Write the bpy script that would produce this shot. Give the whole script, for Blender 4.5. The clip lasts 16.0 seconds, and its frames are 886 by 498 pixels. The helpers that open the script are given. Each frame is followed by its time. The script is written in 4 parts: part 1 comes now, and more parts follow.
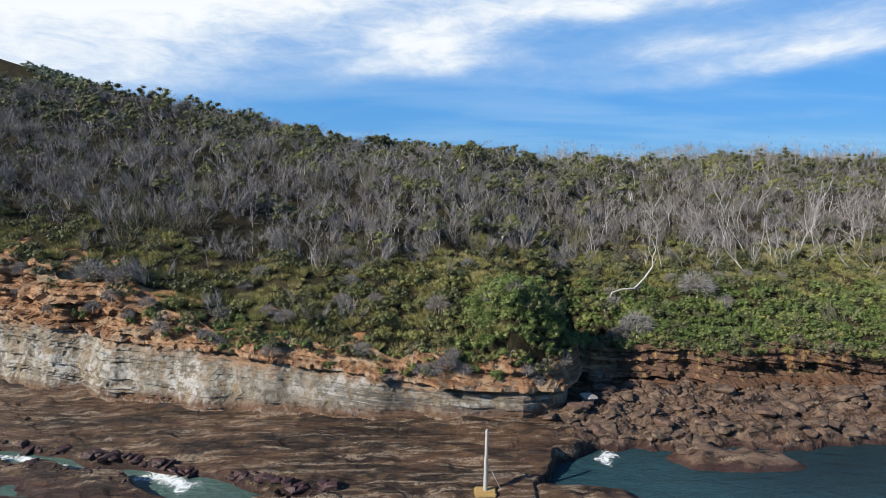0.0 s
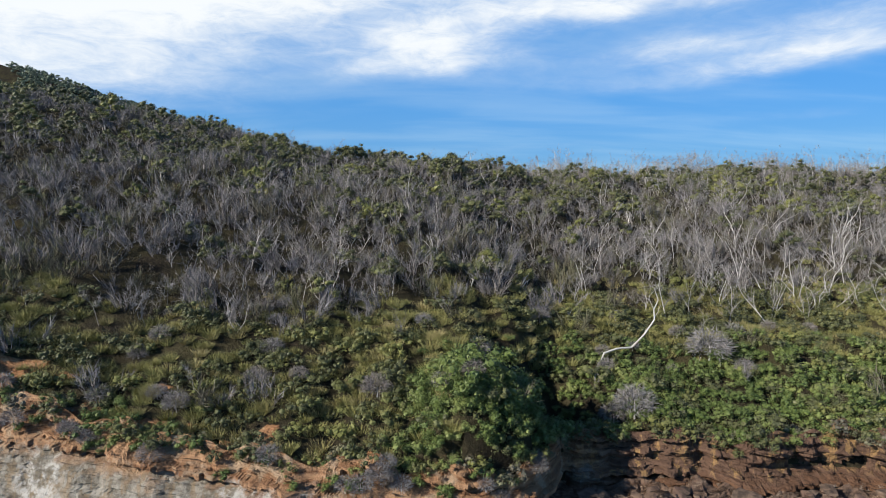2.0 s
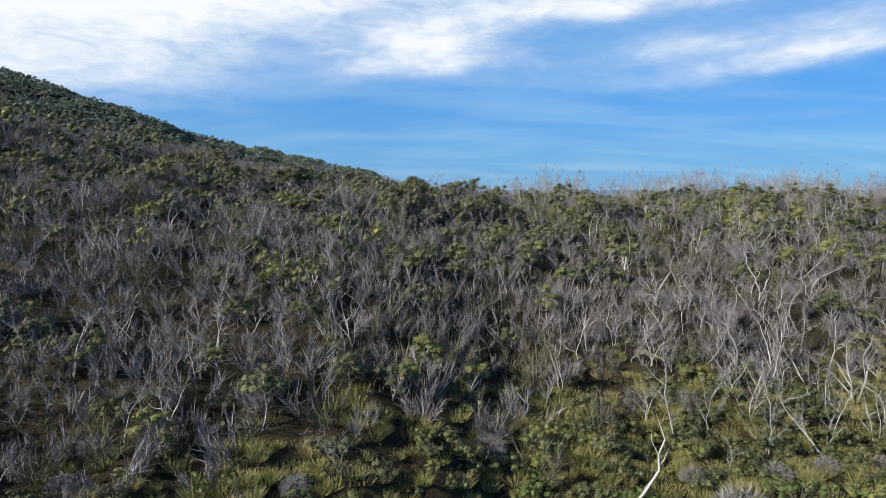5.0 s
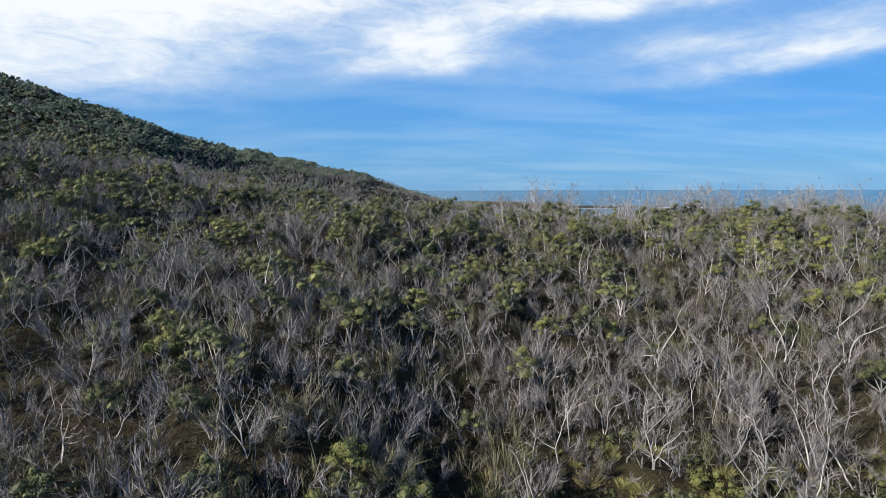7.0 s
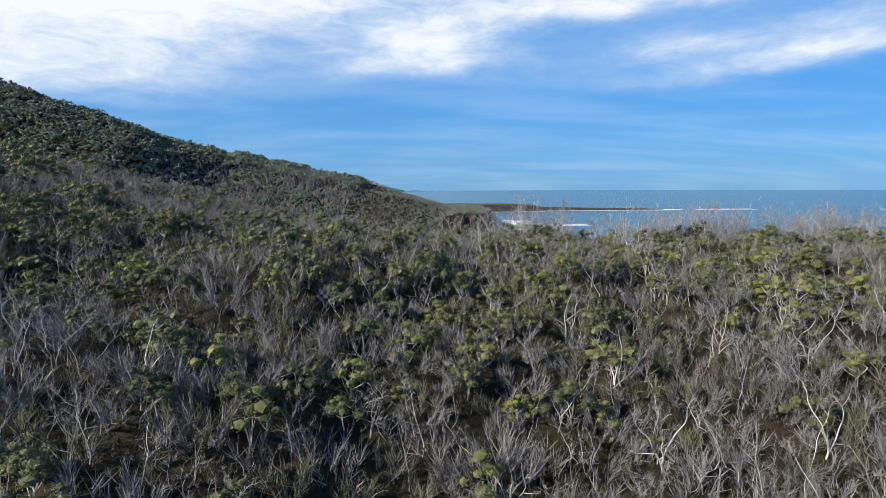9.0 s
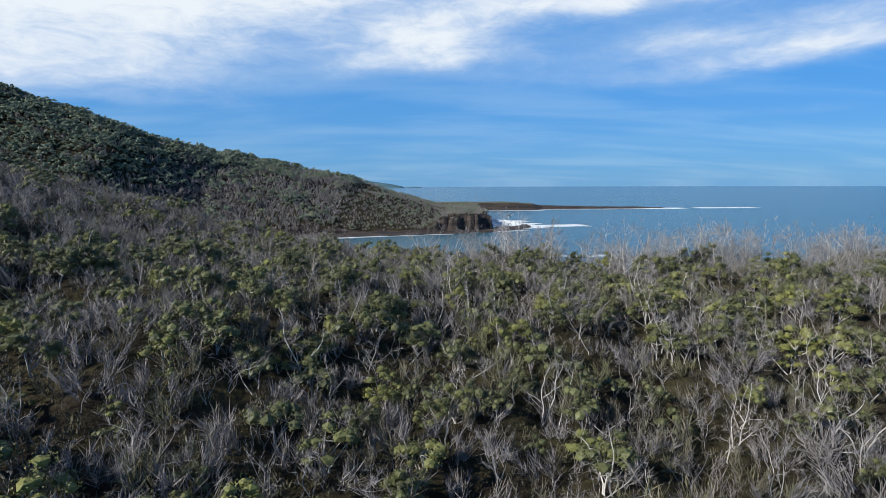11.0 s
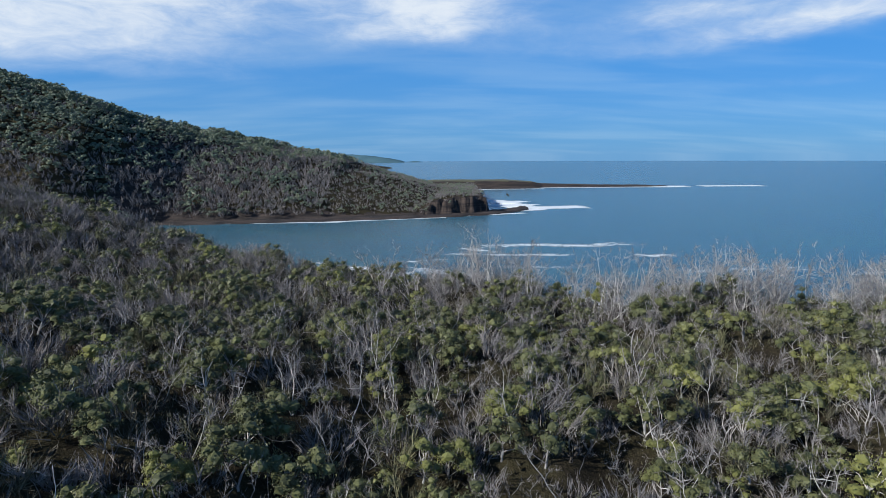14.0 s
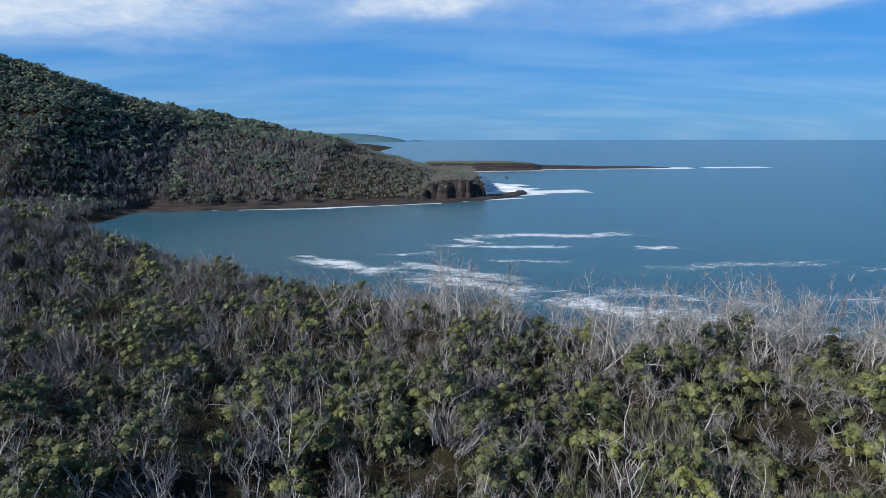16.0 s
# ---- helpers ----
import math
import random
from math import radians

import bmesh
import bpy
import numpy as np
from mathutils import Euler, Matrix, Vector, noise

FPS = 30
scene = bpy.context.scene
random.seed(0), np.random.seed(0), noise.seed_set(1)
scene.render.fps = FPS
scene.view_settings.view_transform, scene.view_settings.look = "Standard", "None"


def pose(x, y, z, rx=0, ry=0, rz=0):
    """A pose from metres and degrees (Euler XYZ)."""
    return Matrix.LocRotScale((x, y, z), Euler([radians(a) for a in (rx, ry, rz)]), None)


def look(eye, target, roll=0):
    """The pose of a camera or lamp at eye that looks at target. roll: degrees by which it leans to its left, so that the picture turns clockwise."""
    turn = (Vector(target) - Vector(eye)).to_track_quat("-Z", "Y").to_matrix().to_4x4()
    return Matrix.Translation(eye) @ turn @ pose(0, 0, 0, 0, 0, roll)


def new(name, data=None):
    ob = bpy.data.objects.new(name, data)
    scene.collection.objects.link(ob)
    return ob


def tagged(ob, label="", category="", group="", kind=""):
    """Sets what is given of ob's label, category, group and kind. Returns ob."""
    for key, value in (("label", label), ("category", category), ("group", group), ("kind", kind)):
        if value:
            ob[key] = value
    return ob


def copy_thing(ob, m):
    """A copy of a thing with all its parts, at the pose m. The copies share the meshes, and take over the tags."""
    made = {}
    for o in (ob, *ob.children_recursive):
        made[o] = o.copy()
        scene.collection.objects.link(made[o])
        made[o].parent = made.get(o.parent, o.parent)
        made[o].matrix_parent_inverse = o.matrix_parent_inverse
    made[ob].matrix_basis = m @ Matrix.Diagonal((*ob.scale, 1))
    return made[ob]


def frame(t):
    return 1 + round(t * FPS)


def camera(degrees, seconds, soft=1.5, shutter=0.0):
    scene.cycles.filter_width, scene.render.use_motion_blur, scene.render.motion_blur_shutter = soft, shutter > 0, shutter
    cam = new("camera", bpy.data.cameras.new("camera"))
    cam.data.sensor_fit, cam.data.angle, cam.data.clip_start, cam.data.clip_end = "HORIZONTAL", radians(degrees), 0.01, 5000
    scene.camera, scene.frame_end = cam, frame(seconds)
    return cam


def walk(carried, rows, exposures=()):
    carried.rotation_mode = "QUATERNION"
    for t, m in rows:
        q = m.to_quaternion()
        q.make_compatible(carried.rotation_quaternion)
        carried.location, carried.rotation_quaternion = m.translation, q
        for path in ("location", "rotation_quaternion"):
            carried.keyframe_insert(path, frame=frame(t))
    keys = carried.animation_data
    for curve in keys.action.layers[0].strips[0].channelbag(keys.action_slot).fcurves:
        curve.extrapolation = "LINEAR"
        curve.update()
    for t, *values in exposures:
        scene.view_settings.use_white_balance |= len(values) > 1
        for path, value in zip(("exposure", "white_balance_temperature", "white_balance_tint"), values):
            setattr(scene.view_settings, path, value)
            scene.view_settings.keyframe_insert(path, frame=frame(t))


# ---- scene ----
cam = camera(73.0, 16.0, soft=0.65)

# steady climb over the cliff, tilting down at the end
VEL = (2.31, 7.03, 1.72)
EYE = (0.0, 0.0, 22.0)
TILT = [(0.0, -5.9), (2.0, -5.9), (4.0, -5.9), (6.5, -5.95), (9.0, -6.0), (10.5, -6.2), (11.5, -6.65), (12.0, -6.95),
        (12.5, -7.35), (13.0, -7.85), (13.5, -8.38), (14.0, -8.87), (14.5, -9.36), (15.0, -9.85), (15.5, -10.37), (16.0, -10.87)]
ROWS = [(t, pose(EYE[0] + VEL[0] * t, EYE[1] + VEL[1] * t, EYE[2] + VEL[2] * t, 90 + p, 0.25, max(0.0, t - 11) * 0.07)) for t, p in TILT]
walk(cam, ROWS, exposures=[(0.0, 0.50, 6500, 10), (9.0, 0.50, 6400, 10), (11.5, 0.32, 6150, 10), (12.5, 0.27, 6050, 10), (16.0, 0.24, 5930, 10)])

# ---- world and sun ----
SUN_EL, SUN_FROM = radians(29), Vector((-0.87, -0.49, 0)).normalized()
world = bpy.data.worlds.new("world")
scene.world = world
world.use_nodes = True


class Nodes:
    """A short way to write node trees."""

    def __init__(self, tree):
        self.tree = tree
        tree.nodes.clear()

    def add(self, kind, ins=None, **props):
        n = self.tree.nodes.new(kind)
        for k, v in props.items():
            if k == "operation":
                n.operation = v
            elif k == "data_type":
                n.data_type = v
            elif k == "blend_type":
                n.blend_type = v
            elif k == "attribute_name":
                n.attribute_name = v
            elif k == "sky_type":
                n.sky_type = v
            elif k == "feature":
                n.feature = v
        for k, v in (ins or {}).items():
            if isinstance(v, bpy.types.NodeSocket):
                self.tree.links.new(v, n.inputs[k])
            else:
                n.inputs[k].default_value = v
        return n

    def math(self, op, a, b=0.0, c=None):
        ins = {0: a, 1: b}
        if c is not None:
            ins[2] = c
        return self.add("ShaderNodeMath", ins, operation=op).outputs[0]

    def step(self, v, lo, hi, a=0.0, b=1.0):
        n = self.add("ShaderNodeMapRange", {"Value": v, "From Min": lo, "From Max": hi, "To Min": a, "To Max": b})
        n.interpolation_type = "SMOOTHSTEP"
        return n.outputs[0]

    def mix(self, f, a, b, how="MIX"):
        n = self.add("ShaderNodeMix", data_type="RGBA", blend_type=how)
        for key, v in ((0, f), (6, a), (7, b)):
            if isinstance(v, bpy.types.NodeSocket):
                self.tree.links.new(v, n.inputs[key])
            else:
                n.inputs[key].default_value = v if key == 0 else (*v[:3], 1)
        return n.outputs[2]

    def noise(self, vec, scale, detail=4.0, rough=0.55, dist=0.0):
        ins = {"Scale": scale, "Detail": detail, "Roughness": rough, "Distortion": dist}
        if vec is not None:
            ins["Vector"] = vec
        return self.add("ShaderNodeTexNoise", ins).outputs[0]

    def scaled(self, vec, s):
        return self.add("ShaderNodeVectorMath", {0: vec, 1: s}, operation="MULTIPLY").outputs[0]


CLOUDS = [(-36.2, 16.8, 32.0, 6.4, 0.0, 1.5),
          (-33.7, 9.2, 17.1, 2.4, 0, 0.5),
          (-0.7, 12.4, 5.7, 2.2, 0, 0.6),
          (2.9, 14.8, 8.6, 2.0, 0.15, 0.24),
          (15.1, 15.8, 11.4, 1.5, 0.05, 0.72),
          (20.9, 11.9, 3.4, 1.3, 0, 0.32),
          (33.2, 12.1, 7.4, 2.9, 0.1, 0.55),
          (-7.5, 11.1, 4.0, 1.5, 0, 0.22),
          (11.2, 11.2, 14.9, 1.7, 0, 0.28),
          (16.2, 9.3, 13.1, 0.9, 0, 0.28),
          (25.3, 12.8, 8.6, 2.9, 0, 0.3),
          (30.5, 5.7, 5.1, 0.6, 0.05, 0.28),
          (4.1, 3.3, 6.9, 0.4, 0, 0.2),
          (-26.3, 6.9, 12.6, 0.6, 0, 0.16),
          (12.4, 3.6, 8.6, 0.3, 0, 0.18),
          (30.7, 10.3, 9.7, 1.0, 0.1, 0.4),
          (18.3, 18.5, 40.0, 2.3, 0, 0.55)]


def make_sky():
    g = Nodes(world.node_tree)
    sky = g.add("ShaderNodeTexSky", sky_type="NISHITA")
    sky.sun_disc = False
    sky.sun_elevation = SUN_EL
    sky.sun_rotation = math.atan2(SUN_FROM.x, SUN_FROM.y)
    sky.air_density, sky.dust_density, sky.ozone_density = 1.0, 0.3, 3.0
    way = g.add("ShaderNodeTexCoord").outputs["Generated"]
    xyz = g.add("ShaderNodeSeparateXYZ", {0: way}).outputs
    x, y, z = xyz[0], xyz[1], xyz[2]
    # clouds lie on a flat layer overhead
    lift = g.math("ADD", g.math("MAXIMUM", z, 0.0), 0.17)
    layer = g.add("ShaderNodeCombineXYZ", {0: g.math("DIVIDE", x, lift), 1: g.math("DIVIDE", y, lift), 2: 0.0}).outputs[0]
    wisp = g.noise(g.scaled(layer, (1.1, 1.5, 1)), 1.35, 8.0, 0.58, 0.5)
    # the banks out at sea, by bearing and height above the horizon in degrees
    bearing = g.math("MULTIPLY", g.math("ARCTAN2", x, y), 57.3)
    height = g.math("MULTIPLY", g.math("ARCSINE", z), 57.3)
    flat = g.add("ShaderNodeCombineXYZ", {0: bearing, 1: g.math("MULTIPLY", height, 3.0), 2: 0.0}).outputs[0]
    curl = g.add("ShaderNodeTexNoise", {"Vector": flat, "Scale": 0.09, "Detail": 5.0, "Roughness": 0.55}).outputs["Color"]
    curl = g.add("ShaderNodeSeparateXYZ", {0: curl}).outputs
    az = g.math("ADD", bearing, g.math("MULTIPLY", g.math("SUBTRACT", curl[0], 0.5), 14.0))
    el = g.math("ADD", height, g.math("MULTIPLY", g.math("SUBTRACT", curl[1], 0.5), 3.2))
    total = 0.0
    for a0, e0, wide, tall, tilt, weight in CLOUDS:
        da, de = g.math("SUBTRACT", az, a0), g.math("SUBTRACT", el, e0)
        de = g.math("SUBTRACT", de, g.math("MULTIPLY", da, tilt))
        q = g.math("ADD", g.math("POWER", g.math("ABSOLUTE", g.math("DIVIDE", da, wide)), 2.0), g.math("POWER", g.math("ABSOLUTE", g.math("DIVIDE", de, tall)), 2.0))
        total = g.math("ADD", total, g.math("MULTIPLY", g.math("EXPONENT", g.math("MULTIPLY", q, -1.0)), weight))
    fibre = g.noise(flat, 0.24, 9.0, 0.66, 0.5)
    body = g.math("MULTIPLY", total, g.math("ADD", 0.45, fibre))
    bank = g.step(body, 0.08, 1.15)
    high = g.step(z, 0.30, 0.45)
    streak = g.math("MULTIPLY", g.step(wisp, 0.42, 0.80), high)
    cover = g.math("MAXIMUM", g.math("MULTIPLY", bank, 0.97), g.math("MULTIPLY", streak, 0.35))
    low = g.step(z, -0.02, 0.20)
    blue = g.mix(low, (0.22, 0.49, 0.86), (0.13, 0.44, 0.91))
    dust = g.step(g.noise(g.scaled(layer, (0.5, 1.5, 1)), 1.6, 5.0, 0.5, 0.3), 0.35, 0.75)
    blue = g.mix(g.math("MULTIPLY", dust, 0.5), blue, (0.42, 0.66, 0.95))
    blue = g.mix(1.0, blue, g.mix(0.35, (1, 1, 1), g.scaled(sky.outputs[0], (0.11, 0.11, 0.11))), "MULTIPLY")
    blue = g.mix(g.step(z, 0.28, 0.60), blue, (0.030, 0.10, 0.27))
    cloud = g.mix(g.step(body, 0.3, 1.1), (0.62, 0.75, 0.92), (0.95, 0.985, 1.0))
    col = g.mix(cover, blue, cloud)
    back = g.add("ShaderNodeBackground", {"Color": col, "Strength": 0.72})
    out = g.add("ShaderNodeOutputWorld")
    g.tree.links.new(back.outputs[0], out.inputs[0])


make_sky()
sun = new("sun", bpy.data.lights.new("sun", "SUN"))
sun.data.energy, sun.data.angle, sun.data.color = 5.0, radians(0.6), (1.0, 0.93, 0.82)
aim = Vector((SUN_FROM.x * math.cos(SUN_EL), SUN_FROM.y * math.cos(SUN_EL), math.sin(SUN_EL)))
sun.matrix_world = look(aim * 300, (0, 0, 0))


# ---- materials ----
def material(name, build):
    m = bpy.data.materials.new(name)
    m.use_nodes = True
    g = Nodes(m.node_tree)
    bsdf = g.add("ShaderNodeBsdfPrincipled")
    out = g.add("ShaderNodeOutputMaterial")
    g.tree.links.new(bsdf.outputs[0], out.inputs[0])
    build(g, bsdf)
    return m


def put(g, bsdf, **ins):
    for k, v in ins.items():
        key = {"color": "Base Color", "rough": "Roughness", "normal": "Normal", "alpha": "Alpha", "spec": "Specular IOR Level", "ior": "IOR"}[k]
        if isinstance(v, bpy.types.NodeSocket):
            g.tree.links.new(v, bsdf.inputs[key])
        else:
            bsdf.inputs[key].default_value = (*v, 1) if isinstance(v, tuple) else v


def bump(g, height, strength, distance):
    return g.add("ShaderNodeBump", {"Height": height, "Strength": strength, "Distance": distance}).outputs[0]


def where(g):
    return g.add("ShaderNodeNewGeometry").outputs["Position"]


def own_random(g):
    """One number for each plant, whether an object of its own or one of many in a mesh."""
    tint = g.add("ShaderNodeAttribute", attribute_name="tint").outputs["Fac"]
    return g.math("FRACT", g.math("ADD", tint, g.add("ShaderNodeObjectInfo").outputs["Random"]))


def leaf_material(name, dark, light, warm, rough=0.55):
    def build(g, b):
        isle = g.add("ShaderNodeNewGeometry").outputs["Random Per Island"]
        r = own_random(g)
        c = g.mix(isle, dark, light)
        c = g.mix(g.step(r, 0.62, 1.0, 0.0, 0.9), c, warm)
        patch = g.noise(where(g), 0.06, 3.0)
        c = g.mix(g.step(patch, 0.4, 0.65, 0.0, 0.45), c, dark)
        put(g, b, color=c, rough=rough, spec=0.35)
        b.inputs["Subsurface Weight"].default_value = 0.0
    return material(name, build)


def twig_material(name, dark, light, warm):
    def build(g, b):
        isle = g.add("ShaderNodeNewGeometry").outputs["Random Per Island"]
        r = own_random(g)
        c = g.mix(isle, dark, light)
        c = g.mix(g.step(r, 0.3, 1.0, 0.0, 0.7), c, warm)
        put(g, b, color=c, rough=0.85, spec=0.2)
    return material(name, build)


LEAF = leaf_material("leaf_olive", (0.044, 0.050, 0.023), (0.138, 0.146, 0.058), (0.185, 0.190, 0.055))
LEAF_BRIGHT = leaf_material("leaf_bright", (0.052, 0.082, 0.022), (0.145, 0.186, 0.050), (0.22, 0.25, 0.08))
# far leaves are paler and greyer: aerial haze mixed into their base colour
LEAF_FAR = leaf_material("leaf_forest_hazed", (0.098, 0.130, 0.092), (0.21, 0.255, 0.172), (0.24, 0.265, 0.165))
GRASS = leaf_material("tussock_grass", (0.150, 0.150, 0.050), (0.34, 0.32, 0.115), (0.37, 0.31, 0.15), 0.7)
TWIG = twig_material("grey_twigs", (0.12, 0.110, 0.108), (0.33, 0.315, 0.31), (0.21, 0.185, 0.17))
RIM_TWIG = twig_material("pale_rim_twigs", (0.14, 0.134, 0.134), (0.35, 0.34, 0.34), (0.22, 0.21, 0.205))
HEATH_TWIG = twig_material("dark_heath_twigs", (0.085, 0.078, 0.080), (0.31, 0.295, 0.295), (0.185, 0.168, 0.156))
# brown undergrowth, with the shade between crowns put into its colour
UNDER_TWIG = twig_material("shade_dark_undergrowth_twigs", (0.028, 0.024, 0.021), (0.105, 0.095, 0.08), (0.085, 0.085, 0.045))
BRUSH = twig_material("brown_brush", (0.065, 0.060, 0.046), (0.20, 0.185, 0.14), (0.16, 0.16, 0.08))


def bark_build(g, b):
    p = where(g)
    r = own_random(g)
    n = g.noise(g.scaled(p, (1, 1, 0.25)), 9.0, 5.0, 0.6)
    c = g.mix(n, (0.30, 0.285, 0.27), (0.68, 0.66, 0.62))
    c = g.mix(g.step(r, 0.3, 1.0, 0.0, 0.85), c, (0.24, 0.225, 0.215))
    put(g, b, color=c, rough=0.8, normal=bump(g, n, 0.4, 0.02))


BARK = material("pale_bark", bark_build)


def grey_bark_build(g, b):
    n = g.noise(g.scaled(where(g), (1, 1, 0.3)), 7.0, 5.0, 0.6)
    r = own_random(g)
    c = g.mix(n, (0.13, 0.122, 0.118), (0.36, 0.345, 0.335))
    c = g.mix(g.step(r, 0.6, 1.0), c, (0.52, 0.50, 0.47))
    put(g, b, color=c, rough=0.85, normal=bump(g, n, 0.4, 0.02))


GREY_BARK = material("burnt_grey_bark", grey_bark_build)


def soil_build(g, b):
    p = where(g)
    a = g.noise(p, 0.22, 6.0, 0.6)
    f = g.noise(p, 3.5, 6.0, 0.65)
    c = g.mix(g.step(a, 0.35, 0.65), (0.022, 0.018, 0.013), (0.045, 0.040, 0.020))
    c = g.mix(g.step(f, 0.45, 0.75, 0.0, 0.8), c, (0.070, 0.058, 0.034))
    raw = g.mix(g.step(f, 0.35, 0.7), (0.36, 0.19, 0.095), (0.17, 0.085, 0.045))
    raw = g.mix(g.step(g.noise(p, 1.1, 5.0, 0.6), 0.5, 0.65, 0.0, 0.8), raw, (0.42, 0.29, 0.17))
    c = g.mix(g.step(g.math("ADD", g.add("ShaderNodeAttribute", attribute_name="bare").outputs["Fac"], g.math("MULTIPLY", g.math("SUBTRACT", f, 0.5), 0.8)), 0.35, 0.55), c, raw)
    put(g, b, color=c, rough=0.95, spec=0.1, normal=bump(g, f, 0.9, 0.25))


SOIL = material("leaf_litter_soil", soil_build)


def cliff_build(g, b):
    p = where(g)
    xyz = g.add("ShaderNodeSeparateXYZ", {0: p}).outputs
    tilted = g.add("ShaderNodeCombineXYZ", {0: xyz[0], 1: xyz[1], 2: g.math("ADD", xyz[2], g.math("MULTIPLY", xyz[0], 0.085))}).outputs[0]
    big = g.noise(p, 0.16, 4.0, 0.5)
    patch = g.noise(p, 0.55, 5.0, 0.6, 0.6)
    beds = g.noise(g.scaled(tilted, (0.10, 0.10, 2.6)), 1.0, 7.0, 0.65, 0.25)
    thin = g.noise(g.scaled(tilted, (0.35, 0.35, 7.0)), 1.0, 5.0, 0.6, 0.4)
    fine = g.noise(p, 4.5, 7.0, 0.7)
    runs = g.noise(g.scaled(p, (1.6, 1.6, 0.12)), 1.0, 5.0, 0.6, 0.4)
    # grey mudstone low down, iron-stained sandstone above; the beds dip towards +x
    level = g.math("ADD", xyz[2], g.math("MULTIPLY", xyz[0], 0.085))
    level = g.math("ADD", level, g.math("MULTIPLY", g.math("SUBTRACT", patch, 0.5), 5.5))
    stone = g.noise(p, 1.1, 9.0, 0.68, 0.3)
    grey = g.mix(g.step(stone, 0.36, 0.62), (0.150, 0.130, 0.100), (0.36, 0.335, 0.285))
    grey = g.mix(g.step(runs, 0.48, 0.62, 0.0, 0.75), grey, (0.27, 0.20, 0.125))
    white = g.math("MULTIPLY", g.step(big, 0.46, 0.60), g.step(stone, 0.45, 0.58))
    grey = g.mix(g.math("MULTIPLY", white, 0.6), grey, (0.56, 0.55, 0.53))
    # dark thin beds with pale partings towards +x
    layered = g.math("MULTIPLY", g.step(xyz[0], -16.0, -6.0), g.step(beds, 0.40, 0.60))
    grey = g.mix(g.math("MULTIPLY", layered, 0.75), grey, (0.085, 0.080, 0.075))
    grey = g.mix(g.math("MULTIPLY", g.step(xyz[0], -16.0, -6.0), g.step(thin, 0.58, 0.68, 0.0, 0.8)), grey, (0.50, 0.48, 0.44))
    ochre = g.mix(g.step(beds, 0.35, 0.65), (0.18, 0.085, 0.042), (0.42, 0.25, 0.14))
    ochre = g.mix(g.step(patch, 0.50, 0.62, 0.0, 0.75), ochre, (0.38, 0.29, 0.20))
    ochre = g.mix(g.step(fine, 0.5, 0.7, 0.0, 0.7), ochre, (0.13, 0.07, 0.042))
    c = g.mix(g.step(level, 3.5, 4.7), grey, ochre)
    red = g.mix(beds, (0.055, 0.032, 0.024), (0.19, 0.115, 0.078))
    red = g.mix(g.math("MULTIPLY", g.step(runs, 0.53, 0.66), g.step(xyz[2], 2.2, 3.0)), red, (0.31, 0.19, 0.085))
    c = g.mix(g.step(xyz[0], 12.0, 20.0), c, red)
    base = g.math("ADD", xyz[2], g.math("MULTIPLY", g.math("SUBTRACT", runs, 0.5), 2.5))
    c = g.mix(g.step(base, 3.0, 1.8, 0.0, 0.85), c, (0.14, 0.072, 0.040))
    c = g.mix(g.step(g.math("ADD", base, fine), 2.25, 1.95, 0.0, 0.6), c, (0.36, 0.30, 0.24))
    crack = g.math("MULTIPLY", g.step(thin, 0.42, 0.30), g.step(level, 2.2, 4.4, 0.12, 1.0))
    c = g.mix(crack, c, (0.035, 0.025, 0.02))
    c = g.mix(g.step(fine, 0.42, 0.28, 0.0, 0.8), c, (0.05, 0.036, 0.028))
    h = g.math("ADD", g.math("ADD", g.math("MULTIPLY", beds, 0.3), fine), g.math("ADD", g.math("MULTIPLY", thin, 0.5), stone))
    put(g, b, color=c, rough=0.9, spec=0.2, normal=bump(g, h, 1.0, 0.22))


CLIFF = material("banded_sandstone", cliff_build)


